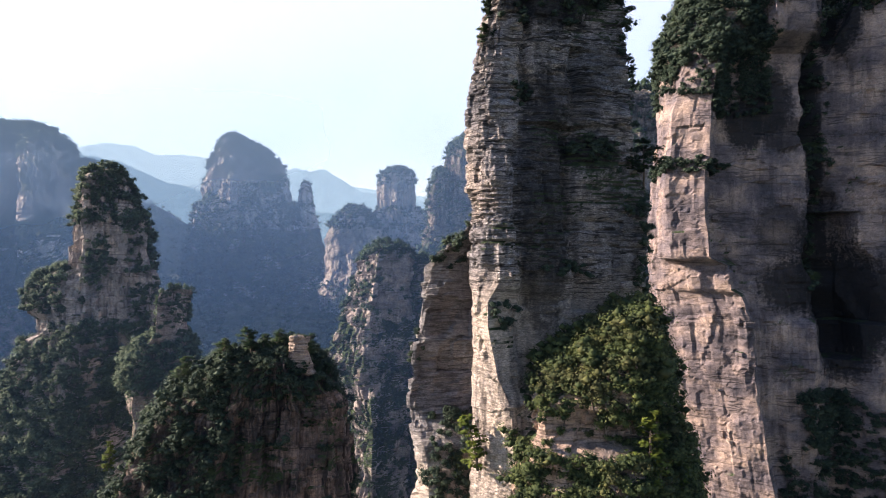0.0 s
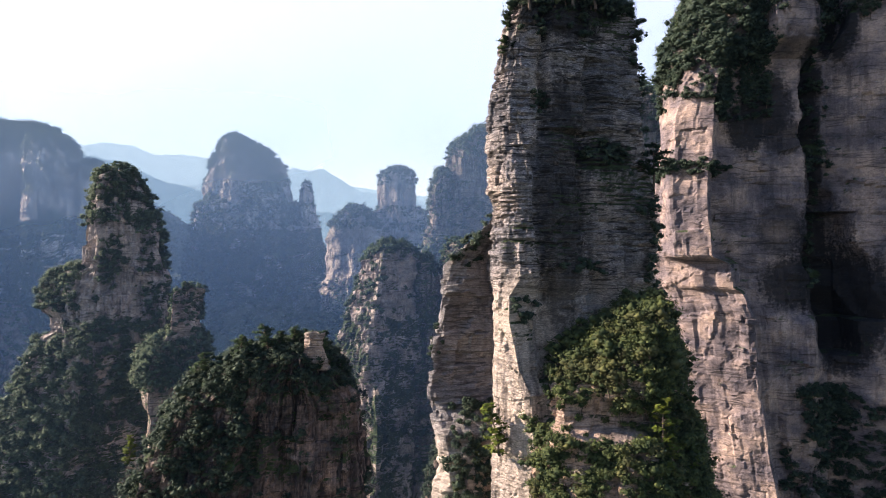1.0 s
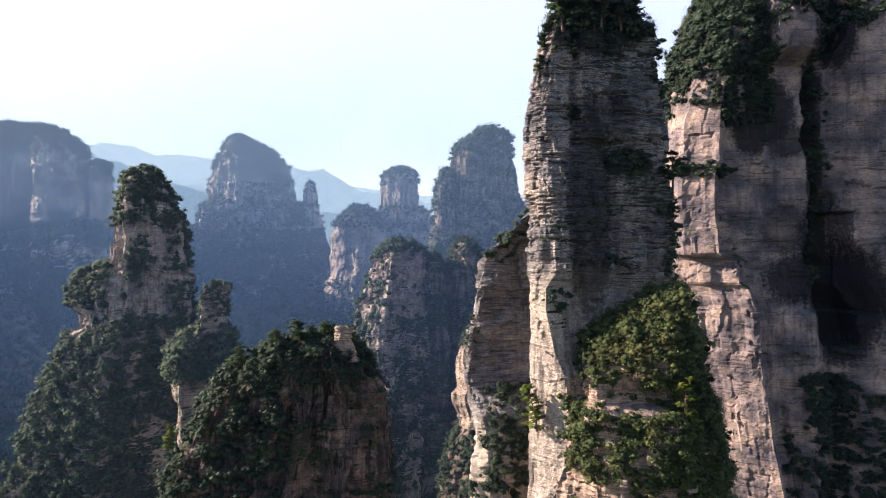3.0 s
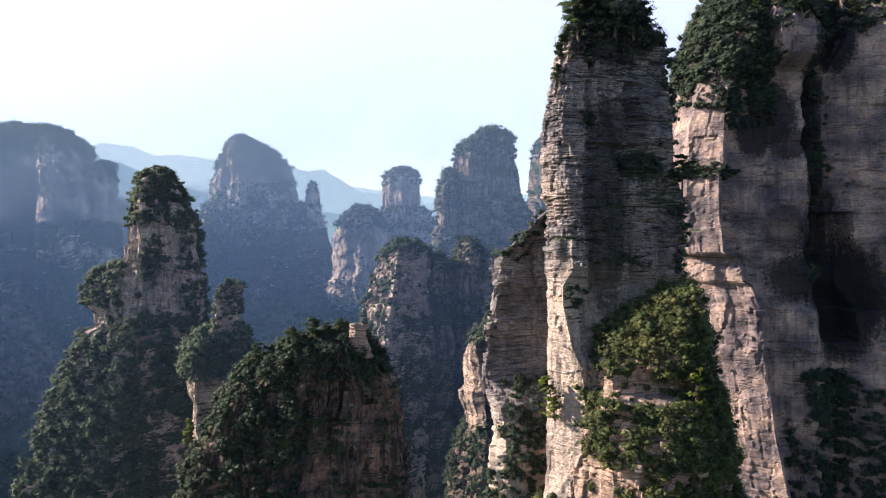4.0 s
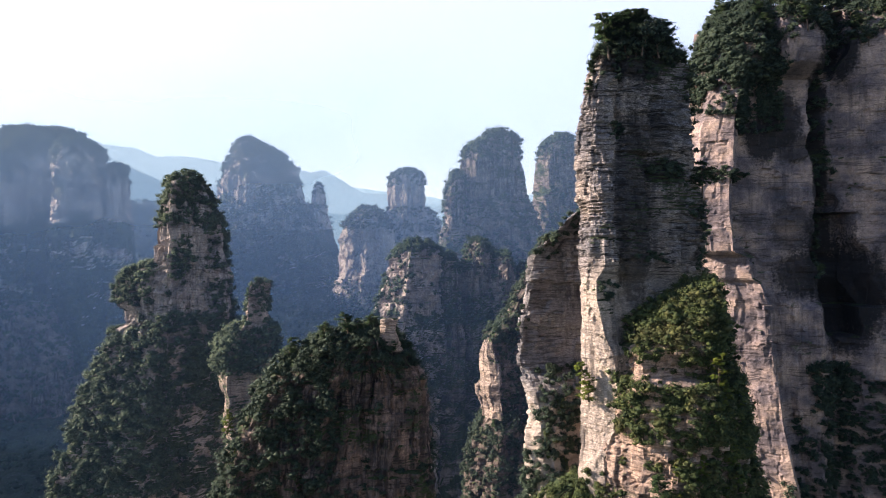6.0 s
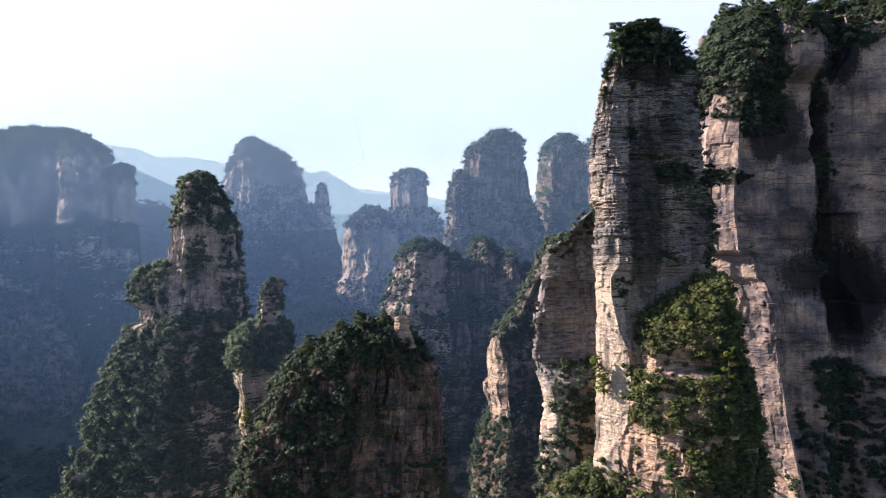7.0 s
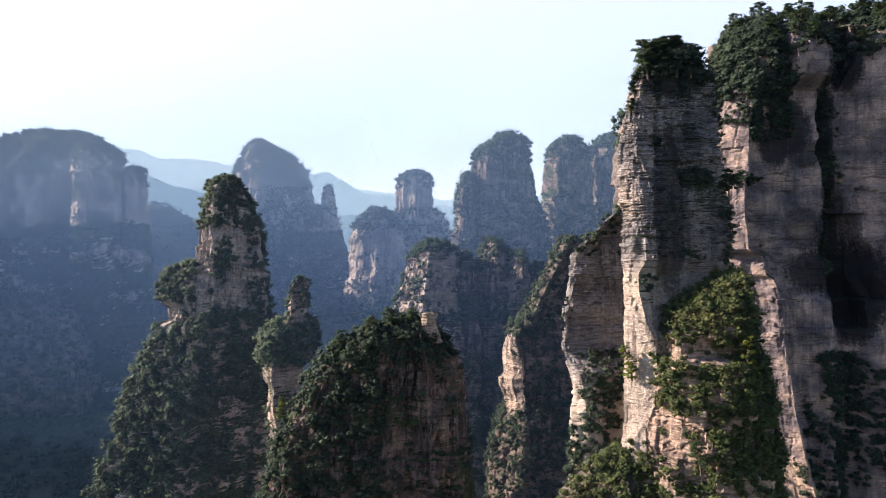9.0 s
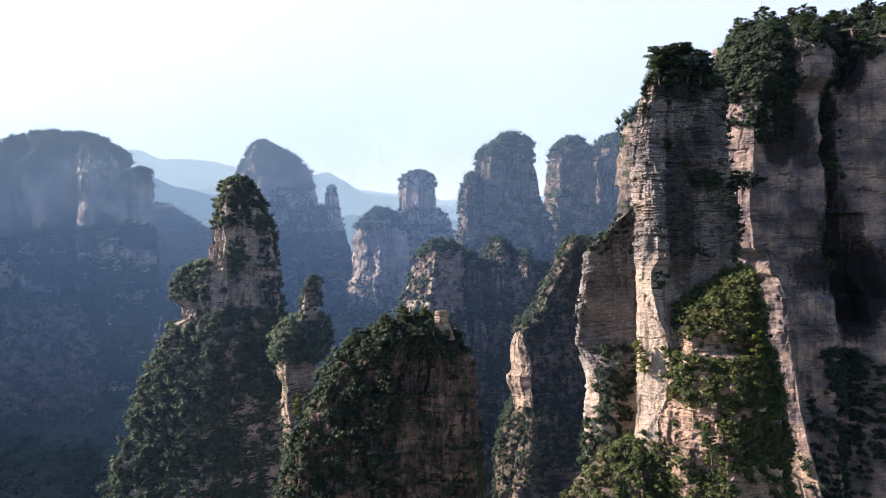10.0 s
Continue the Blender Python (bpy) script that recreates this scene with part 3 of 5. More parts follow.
def broadleaf(seed, height, leafmat, label):
    """A small round-crowned tree: forked trunk, lobed crown."""
    rng = np.random.default_rng(seed)
    ob = new("broadleaf_tree")
    ob.empty_display_size = 0.3
    ts = np.linspace(0, 1, 6)
    path = np.stack([0.05 * height * np.sin(ts * 3 + seed), 0.04 * height * np.cos(ts * 2.3 + seed), ts * height * 0.75 - 0.5], 1)
    bits = [tube(path, 0.032 * height * (1 - ts * 0.8), 6)]
    n = rng.integers(7, 11)
    cen, rad = [], []
    for i in range(n):
        t = 2.4 * i + rng.uniform(-0.4, 0.4)
        f = 0.45 + 0.5 * i / n
        ln = height * 0.30 * rng.uniform(0.5, 1.1) * (1.25 - f * 0.8)
        base = np.array([np.interp(f * 0.8, ts, path[:, c]) for c in range(3)])
        tip = base + np.array([math.cos(t) * ln, math.sin(t) * ln, height * rng.uniform(0.06, 0.22)])
        bits.append(tube([base, (base + tip) / 2 + [0, 0, -0.02 * height], tip], [0.014 * height, 0.009 * height, 0.003 * height], 3))
        cen.append(tip)
        rad.append(height * rng.uniform(0.15, 0.24))
    v, q = joined(bits)
    part("trunk", mesh_of("trunk", v, q, BARK, True), ob)
    lv, lq, soft = foliage(np.array(cen), np.array(rad), 96, 0.046 * height ** 0.85, rng, 0.75, 3)
    part("crown", mesh_of("crown", lv, lq, leafmat, soft=soft), ob)
    return tagged(ob, label, "tree", "trees on the cliffs")


# ---------------------------------------------------------------- ground, distance
def ground_height(x, y):
    rise = np.clip((y - 620) / 620, 0, 1)
    rise = rise * rise * (3 - 2 * rise)
    far = np.clip((y - 1300) / 1500, 0, 1)
    west = np.clip((-x - 380) / 500, 0, 1) * np.clip((y - 350) / 500, 0, 1)
    h = 15 + 150 * rise * (1 - 0.35 * far) + 40 * west
    h = h + 200 * np.exp(-((x + 850) / 240) ** 2 - ((y - 1750) / 330) ** 2)      # wooded hill behind the long cliff
    h = h + (14 + 24 * rise) * fbm(x / 160, y / 160, x * 0, 4, 3) + 5 * fbm(x / 17, y / 17, x * 0, 3, 5)
    return h


def build_ground():
    k = np.linspace(-1, 1, 280)
    gx = np.sign(k) * (900 * np.abs(k) + 3900 * np.abs(k) ** 4) - 150
    j = np.linspace(0, 1, 240)
    gy = -900 + 2500 * j + 3200 * j ** 5
    X, Y = np.meshgrid(gx, gy)
    V = np.stack([X, Y, ground_height(X, Y)], -1).reshape(-1, 3)
    n = len(gx)
    i, j = np.meshgrid(np.arange(len(gy) - 1), np.arange(n - 1), indexing="ij")
    a = (i * n + j).ravel()
    ob = new("ground", mesh_of("ground", V, np.stack([a, a + 1, a + 1 + n, a + n], -1), GROUND))
    tagged(ob, "deep valley floor covered with dark green forest", "ground", kind="structure")


build_ground()


def ridge(name, crest, depth, label, seed, material, step=14.0):
    """A far wooded mountain ridge with a rough crest."""
    xs = np.arange(crest[0][0], crest[-1][0], step)
    cz = np.interp(xs, [c[0] for c in crest], [c[2] for c in crest])
    cy = np.interp(xs, [c[0] for c in crest], [c[1] for c in crest])
    cz = cz + 9 * fbm(xs / 55, xs * 0, xs * 0, 4, seed)
    f = np.concatenate([np.linspace(-1, 0, 40), np.linspace(0.1, 1, 6)])
    X = np.repeat(xs[None], len(f), 0)
    F = np.repeat(f[:, None], len(xs), 1)
    spur = fbm(X / 170, F * 1.5, X * 0, 4, seed + 5)
    Y = cy + F * depth * (1 + 0.35 * spur * np.abs(F))
    Z = 100 + (cz - 100) * (1 - np.abs(F)) ** 1.15 + 45 * spur * np.abs(F) * (1 - np.abs(F)) * 2 + 5 * fbm(X / 20, F * 20, X * 0, 2, seed + 9) * (F < -0.02)
    V = np.stack([X, Y, Z], -1).reshape(-1, 3)
    n = len(xs)
    i, j = np.meshgrid(np.arange(len(f) - 1), np.arange(n - 1), indexing="ij")
    a = (i * n + j).ravel()
    ob = new(name, mesh_of(name, V, np.stack([a, a + 1, a + 1 + n, a + n], -1), material))
    return tagged(ob, label, "mountains", kind="structure")


def ranged(rows, y, k):
    """Crest points pushed out to the distance y, seen from the camera's height under the same angles."""
    return [(x * y / k, y, EYE + (z - EYE) * y / k) for x, z in rows]


# these ridges glow pale and blue to paint in the distant haze
ridge("backdrop", ranged([(-3600, 760), (-2700, 800), (-2104, 911), (-1911, 892), (-1788, 832), (-1600, 835), (-1436, 808), (-1000, 700), (0, 560), (1800, 640)], 4600, 4000), 300, "far wooded ridge, its morning haze painted as a pale glow", 11, backdrop_material("pale_far_ridge", (0.62, 0.79, 0.79), 0.45))
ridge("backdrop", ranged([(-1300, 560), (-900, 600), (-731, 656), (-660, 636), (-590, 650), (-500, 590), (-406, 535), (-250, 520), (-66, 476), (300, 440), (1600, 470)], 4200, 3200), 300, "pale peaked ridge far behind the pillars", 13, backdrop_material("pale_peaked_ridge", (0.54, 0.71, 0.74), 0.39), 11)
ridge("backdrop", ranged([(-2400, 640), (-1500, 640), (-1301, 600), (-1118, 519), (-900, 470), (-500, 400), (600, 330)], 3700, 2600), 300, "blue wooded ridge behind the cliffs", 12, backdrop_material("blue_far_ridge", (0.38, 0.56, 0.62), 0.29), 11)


def haze(name, y, x0, x1, z0, z1, density, z_full, z_none, label):
    xs, zs = np.linspace(x0, x1, 40), np.linspace(z0, z1, 10)
    X, Z = np.meshgrid(xs, zs)
    Y = y - X * SUN_DIR.y / -SUN_DIR.x      # along the sunbeams
    n = len(xs)
    i, j = np.meshgrid(np.arange(len(zs) - 1), np.arange(n - 1), indexing="ij")
    a = (i * n + j).ravel()
    me = mesh_of(name, np.stack([X, Y, Z], -1).reshape(-1, 3), np.stack([a, a + 1, a + 1 + n, a + n], -1), haze_material(name, (0.49, 0.68, 0.93), density, z_full, z_none), True)
    return tagged(new(name, me), label, "haze", kind="structure")


haze("valley_haze", 74, -260, 330, 60, 420, 0.006, 300, 420, "barely visible morning haze before the nearest pillars")
haze("valley_haze", 228, -900, 60, -60, 330, 0.095, 200, 320, "very thin blue haze between the nearer pillars")
haze("valley_haze", 420, -1300, 900, -60, 420, 0.15, 260, 400, "thin blue morning haze hanging in the valley")
haze("valley_haze", 592, -1500, 1200, -60, 620, 0.35, 340, 600, "thin blue morning haze before the hazy cliffs")
haze("valley_haze", 1060, -2200, 1600, -60, 760, 0.22, 400, 740, "thin blue morning haze below the far peaks")


# ---------------------------------------------------------------- rock bodies
BEDDED = dict(facet=(0.45, 4.0, 5.0), big=1.0, bed=0.20, thick=0.9, gap=0.48, cell=2.6, block=0.30, joint=0.24, small=0.42, warp=1.2)
MASSIVE = dict(facet=(1.1, 6.0, 8.0), big=1.2, bed=0.16, thick=2.2, gap=0.22, cell=8.0, block=0.50, joint=0.32, small=0.36, warp=2.0)
SHEER = dict(facet=(0.75, 12.0, 15.0), big=1.0, bed=0.10, thick=3.4, gap=0.16, cell=7.0, block=0.40, joint=0.34, small=0.24, warp=2.4, flute=0.7, flute_w=5.0)
RUGGED = dict(facet=(1.9, 8.0, 11.0), flute=1.6, flute_w=7.0, big=1.8, bed=0.20, thick=3.2, gap=0.28, cell=5.0, block=1.0, joint=0.7, small=0.5)
FARROCK = dict(facet=(3.5, 22.0, 30.0), big=4.0, bed=0.5, thick=7.0, gap=0.4, cell=15.0, block=2.2, joint=0.9, small=0.9, warp=3.0, flute=7.0, flute_w=20.0)


def five(z, xl, yl, xc, yc, xr, yr, back=24.0):
    """Outline: left edge, front corner, right edge, and a back."""
    return z, [(xl, yl), (xc, yc), (xr, yr), (xr - 2, yr + back * 0.6), (xl + 4, yl + back)]


def rock_thing(name, bodies, label, category="rock pillar", group=""):
    ob = new(name)
    ob.empty_display_size = 2
    for i, (pname, me, plabel) in enumerate(bodies):
        part(pname, me, ob, plabel)
    return tagged(ob, label, category, group)


def blocks(thing, key, n, lo, hi, material, seed, **kw):
    """Loose-edged blocks that stand proud of a rock face, each a part of its own."""
    r = np.random.default_rng(seed)
    body = [o for o in thing.children if o.data.name.startswith(key)][0]
    pos, nr = planted(key, n, r, **kw)
    for p, q in zip(pos, nr):
        w, h = r.uniform(lo, hi), r.uniform(lo, hi) * 0.6
        t = np.array([-q[1], q[0], 0.0])
        t /= max(np.linalg.norm(t), 1e-6)
        o = np.array([q[0], q[1], 0.0])
        bm = bmesh.new()
        bmesh.ops.create_cube(bm, size=1.0)
        bmesh.ops.bevel(bm, geom=bm.edges[:], offset=0.10, segments=1, affect="EDGES")
        for v in bm.verts:
            k = 1 + 0.22 * noise.noise(v.co * 2.1 + Vector(p) * 3)
            c = p + t * v.co.x * w * k + o * v.co.y * 0.7 * min(w, 2.2) * k + np.array([0, 0, 1]) * v.co.z * h * k
            v.co = c
        me = bpy.data.meshes.new("rock_block")
        bm.to_mesh(me)
        bm.free()
        me.materials.append(material)
        part("rock_block", me, body)


def rounded(z, xl, yl, xc, yc, xr, yr, back=24.0, r=0.0):
    """Outline like five(), with its front corner worn round by r."""
    p = [(xl, yl), ((xl + xc) / 2, (yl + yc) / 2), (xc, yc), (xc + 0.12 * (xr - xc), yc + 0.12 * (yr - yc)), (xc + 0.3 * (xr - xc), yc + 0.3 * (yr - yc))]
    xl += 0.4 + 0.5 * r + 0.4 * max(0.0, min(1.0, (z - 270) / 14))
    p[0] = (xl, yl)
    k = 1 - 0.5 * max(0.0, min(1.0, (z - 264) / 14))
    q = [(xl, yl), (xl + 2.2 * k, yl - 3.6 * k), (xl + 4.4 * k, yl - 5.6 * k), (xl + 6.6 * k, yl - 6.2 * k), (xl + 6 + 4.0 * k, yl - 4.6 * k)]
    return z, [(a[0] * (1 - r) + b[0] * r, a[1] * (1 - r) + b[1] * r) for a, b in zip(p, q)] + [(xr, yr), (xr - 2, yr + back * 0.6), (xl + 19, yl + back * 0.62)]


near = [rounded(291.5, 6.6, 105, 11.5, 98.6, 29, 108, 17, 1),
        rounded(289, 5.3, 104.5, 10.3, 98, 29.8, 108.3, 18, 1),
        rounded(284, 4.2, 104, 9.5, 97.5, 31.1, 109, 24, 1),
        rounded(276, 3.4, 104, 9.3, 97, 31.8, 109, 24, 1),
        rounded(269, 2.6, 104, 9.2, 97, 32.6, 109, 24, 1),
        rounded(261, 2.9, 104, 9, 97, 33.3, 109, 24, 1),
        rounded(252, 3.3, 104, 8.6, 97, 33.9, 109, 24, 1),
        rounded(245, 3.7, 104, 8.2, 97.3, 34.2, 109, 24, 0.6),
        rounded(242, 4.6, 104, 6.9, 98.8, 34.4, 109, 24, 0),
        rounded(238, 4.4, 104, 6.9, 98.6, 34.6, 109, 24, 0),
        rounded(230, 4.4, 103.5, 8.4, 97.6, 35, 109, 24, 0),
        rounded(226, 4.4, 103.5, 10.2, 96.6, 35, 109, 24, 0),
        rounded(218, 4.3, 103, 10.6, 96.4, 35.5, 109, 24, 0),
        rounded(210, 3.8, 103, 9.8, 96.6, 36, 109, 24, 0),
        rounded(204, 3.6, 103, 8, 97.5, 36, 109, 24, 0),
        rounded(190, 3, 103, 8.5, 97, 36.5, 109, 30, 0),
        rounded(150, -3, 103, 10, 92, 40, 110, 40, 0),
        rounded(10, -12, 100, 8, 86, 48, 112, 60, 0)]
butt = [(z, [(a, 101), (b, f + (0.4 if 222 < z < 227 else 5)), (c, f), (d - 3.5, f + 4.5), (e - 3, 102), (e - 5, 114), (a + 6, 112)]) for z, a, b, c, d, e, f in (
    (238, 24, 26, 29, 32, 34.5, 91), (235, 20, 23, 28, 33, 36.5, 90), (231, 15, 19, 26, 34, 38, 89), (227.5, 11, 16, 25.5, 35, 39.5, 89), (226, 13, 15.5, 26, 35, 39.5, 92.5), (222.5, 12.5, 15, 25.5, 35.5, 40.5, 92.5), (221, 8.5, 14, 23.5, 36, 41.5, 87), (213, 8, 13.5, 23.5, 36.5, 42.5, 85.5), (206, 8, 14, 23.5, 37, 43.5, 86), (196, 8, 13.5, 23, 37.5, 44.5, 86),
    (185, 6, 12, 22, 38.5, 46, 85), (140, 0, 8, 22, 42, 50, 82), (10, -6, 4, 22, 48, 58, 74))]
near_pillar = rock_thing("rock_pillar", [
    ("rock_column", rock_form("near", near, dict(BEDDED, calm=245), 0.36, 176, ROCK_GREY, cuts=[([(283, 22), (262, 21), (240, 22)], 1.6, 1.6), ([(292, 13.5), (250, 12.6), (228, 13.0)], 1.4, 1.8), ([(270, 20), (266.5, 27)], 9, 1.2)], cap=3.0, seed=2), ""),
    ("rock_apron", rock_form("apron", [(z, [(a, 103), (a + 4, f + 3), ((a + b) / 2, f), (b - 3, f + 2), (b, 104), (b - 2, 112), (a + 3, 114)]) for z, a, b, f in ((195, -1, 7, 98), (191, -5, 10, 95), (185, -11, 14, 92), (176, -17, 18, 88), (160, -24, 22, 83), (120, -30, 28, 78), (10, -40, 40, 66))], MASSIVE, 0.6, 150, ROCK_SPUR, cap=1.0, seed=33), "bushy foot of the pillar"),
    ("rock_buttress", rock_form("butt", butt, MASSIVE, 0.45, 172, ROCK_FOOT, cap=2.2, seed=3), "bushy sandstone buttress at the foot")],
    "tall bedded grey sandstone pillar, sunlit along one edge")

shoul = [(z, [(a, y + (0.9 if z > 216 else 3.2)), (a + w * (0.35 if z > 216 else 1.0), y), (18, y + 6), (17, y + 20), (a + 13, y + 24)]) for z, a, w, y in ((258, 8.5, 1.0, 127), (254.5, 4.5, 1.0, 127), (249, -0.5, 1.2, 127), (246.5, -2.4, 1.2, 127), (238, -4.2, 1.2, 126.5), (229, -5.8, 1.3, 125.5), (221, -6.5, 1.4, 124), (217.5, -6.2, 1.6, 122.5), (214, -5.8, 2.4, 117.5),
          (207, -5.0, 2.6, 115.5), (197, -5.0, 3.0, 115), (188, -6.2, 3.2, 114.5), (160, -12, 4, 113), (10, -34, 10, 105))]
short_pillar = rock_thing("rock_pillar", [("rock_column", rock_form("shoulder", shoul, dict(MASSIVE, thick=1.3, bed=0.2, gap=0.3), 0.5, 170, ROCK_SHOULDER, cap=1.5, seed=4), "")], "short dark grey sandstone pillar with bushes on its top")


def right_outline(z, xl, xc, k=0.0, f=0.0, s=0.0):
    """Outline of the big cliff: left edge, lit corner, its forward shift k, the shift f of the middle face, and the slope s behind the brink."""
    fx = max(xc + 4, 101.5) if f > 3 else xc + 4
    m1 = max(118, fx + 5)
    m2 = max(128, m1 + 4)
    return z, [(xl + 2, 232 + s), (xl, 217 + s), (xc - 9, 206 + k + s), (xc, 199.5 + k + s), (fx, 206 + 0.3 * f + s), (fx + 2.5, 206.5 - f + s), (m1, 208.5 - f - (4.5 if z < 228 else 0) + s), (m2, 214 + s), (138, 207 + s), (158, 200 + s), (190 - s, 206 + s), (205, 266), (95, 266)]


right = [right_outline(350, 100, 108, 7, 3, 26), right_outline(344, 92, 101, 5, 5, 14), right_outline(336.5, 86, 97, 4, 7, 6), right_outline(329, 82, 94.5, 3, 7, 1), right_outline(322, 79, 91.5, 2, 7), right_outline(318.5, 77.5, 90.5, 2, 6), right_outline(313.5, 76.5, 88, 1, -1.5), right_outline(306, 75.5, 85, 0, -1), right_outline(294, 74.5, 83), right_outline(279, 74, 82.5), right_outline(277, 74, 81),
         right_outline(262, 72, 81), right_outline(247.2, 71.3, 82.5), right_outline(245, 71, 88.5), right_outline(237, 72, 89.5), right_outline(235.5, 72, 92.5), right_outline(231, 73, 93.5, -1), right_outline(228, 73, 95, -1), right_outline(225, 74, 95.5, -1), right_outline(219, 75, 96, -0.5), right_outline(209, 76, 97, 0),
         right_outline(203, 77, 98), right_outline(196, 78, 99), right_outline(180, 81, 101.5), right_outline(165, 84, 104), right_outline(120, 82, 116), right_outline(10, 70, 118, -14)]
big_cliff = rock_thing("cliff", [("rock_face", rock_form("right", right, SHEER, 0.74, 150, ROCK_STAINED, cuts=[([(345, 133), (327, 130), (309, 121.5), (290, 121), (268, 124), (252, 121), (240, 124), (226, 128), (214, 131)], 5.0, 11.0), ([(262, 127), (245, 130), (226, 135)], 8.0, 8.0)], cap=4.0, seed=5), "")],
    "massive pinkish sandstone cliff with a dark cleft, partly sunlit", "cliff")

table = [(z, [(xl, 216), (xl + 6, 204), ((xl + xr) / 2 + 4, 201), (xr - 5, 203), (xr, 210), (xr - 6, 238), (xl + 12, 240)]) for z, xl, xr in (
    (214, -70, -44), (211, -77, -41), (206, -85, -37.5), (199, -93, -32), (187, -101, -30), (175, -107, -29.6), (163, -112, -29.2), (145, -116, -28), (110, -120, -26), (10, -135, -10))]
broad_butte = rock_thing("rock_butte", [("rock_body", rock_form("table", table, RUGGED, 0.6, 130, ROCK_DARK, cap=3.0, seed=6), ""),
    ("rock_knob", rock_form("knob", [(z, [(-48.8 - a, 205), (-47 - a, 203), (-44 + a, 203.4), (-43 + a, 206), (-46, 208.5)]) for z, a in ((222.2, 0.3), (219.5, 0.1), (217.5, 0.4), (214, 1.2), (210, 3))], BEDDED, 0.4, 205, ROCK_PINK, cap=0.7, seed=7), "pale block standing on the top")],
    "broad dark sandstone butte overgrown with bushes", "rock butte")

small = [five(z, a, 266, (a * 2 + b) / 3, 257, b, 266, 20) for z, a, b in ((231, -115, -111), (224, -117, -109.5), (216, -118, -108.5), (213, -121, -107.5), (209, -127, -105.5), (203, -131, -104.5), (196, -132, -106), (191.5, -131, -110), (189, -131, -111), (184, -130.5, -112), (180, -128.5, -113), (169, -129, -112), (146, -127, -107), (120, -130, -104), (10, -145, -90))]
rock_thing("rock_pillar", [("rock_column", rock_form("small", small, BEDDED, 0.55, 140, ROCK_PINK, cap=3.0, seed=8), "")], "slender sandstone pillar with a bushy swollen top")

left = [five(z, a, 312, c, 300, b - 3, 314 + min(12, max(0, (212 - z) * 0.5)), 20) for z, a, c, b in ((284, -173, -165, -154), (276, -176.5, -167, -149), (263, -179, -168, -144), (247, -181, -168, -140.5), (241, -182, -168, -140), (239, -190, -169, -139.5), (235, -198, -170, -139), (229, -202, -171, -138.5), (219, -202.5, -172, -138), (216, -198, -172, -138), (209, -197.5, -172, -138),
       (206, -203, -173, -138), (198, -206, -173, -138), (182, -215, -176, -138), (166, -224, -180, -138), (133, -231, -184, -140), (107, -241, -188, -141), (10, -275, -200, -120))]
tapering_pillar = rock_thing("rock_pillar", [("rock_column", rock_form("left", left, dict(RUGGED, facet=(1.3, 8.0, 11.0), flute=0.9), 0.75, 110, ROCK_TAPER, cap=5.0, seed=9), "")], "tapering sandstone pillar thickly overgrown with bushes")

stub = [(z, [(a + w * 0.7, 334), (a + w * 0.95, 326), (a + w * 1.2, 323), (a + w + 10, 325 + k), (b - 6, 340 + k), (b, 356), (b - 8, 382), (a + w + 4, 376)]) for z, a, w, b, k in (
    (252, 32, 3, 60, 12), (236, 24, 3, 66, 10), (220, 15, 3, 70, 8), (204, 8, 3, 72, 5), (199, -1, 4, 73, 3), (196, -4, 5, 74, 2), (190, -4.8, 7, 74, 1), (182, -4, 9, 75, 1), (174, -3.2, 9, 75, 1), (171, -6, 11, 75, 0), (166, -5.6, 11, 76, 0),
    (160, -2.6, 9, 76, 0), (154, -3.0, 9, 76, -3), (150, -11, 15, 78, -6), (144, -17, 16, 80, -9), (132, -21, 17, 84, -11), (104, -26, 18, 90, -14), (10, -46, 30, 110, -30))]
ledge = [(z, [(a, 331), (a + w * 0.6, 321), (a + w * 1.15, 318.5), (a + w * 1.35, 326), (a + w * 0.7, 337)]) for z, a, w in ((197, -0.5, 2.5), (193, -3.2, 5), (187, -4.4, 7.5), (181, -4, 9), (174, -3.2, 9), (171, -6, 11), (166, -5.6, 11), (160, -2.6, 9), (153, -2.6, 9))]
# shade is in the body's dark rock, sunlight in the ledge's paler one
low_pillar = rock_thing("rock_spur", [("rock_body", rock_form("stub", stub, dict(RUGGED, big=1.6, block=0.8), 0.8, 100, ROCK_SPUR, cap=3.0, seed=10, coarse=4.0), ""), ("rock_ledge", rock_form("ledge", ledge, dict(MASSIVE, big=0.5, facet=(0.5, 5.0, 6.0)), 0.6, 150, ROCK_PINK, cap=1.2, seed=52), "pale ledge, its sunlight painted in by paler rock")], "bushy rock spur painted dark for shade, with one edge pale for sunlight", "rock spur")

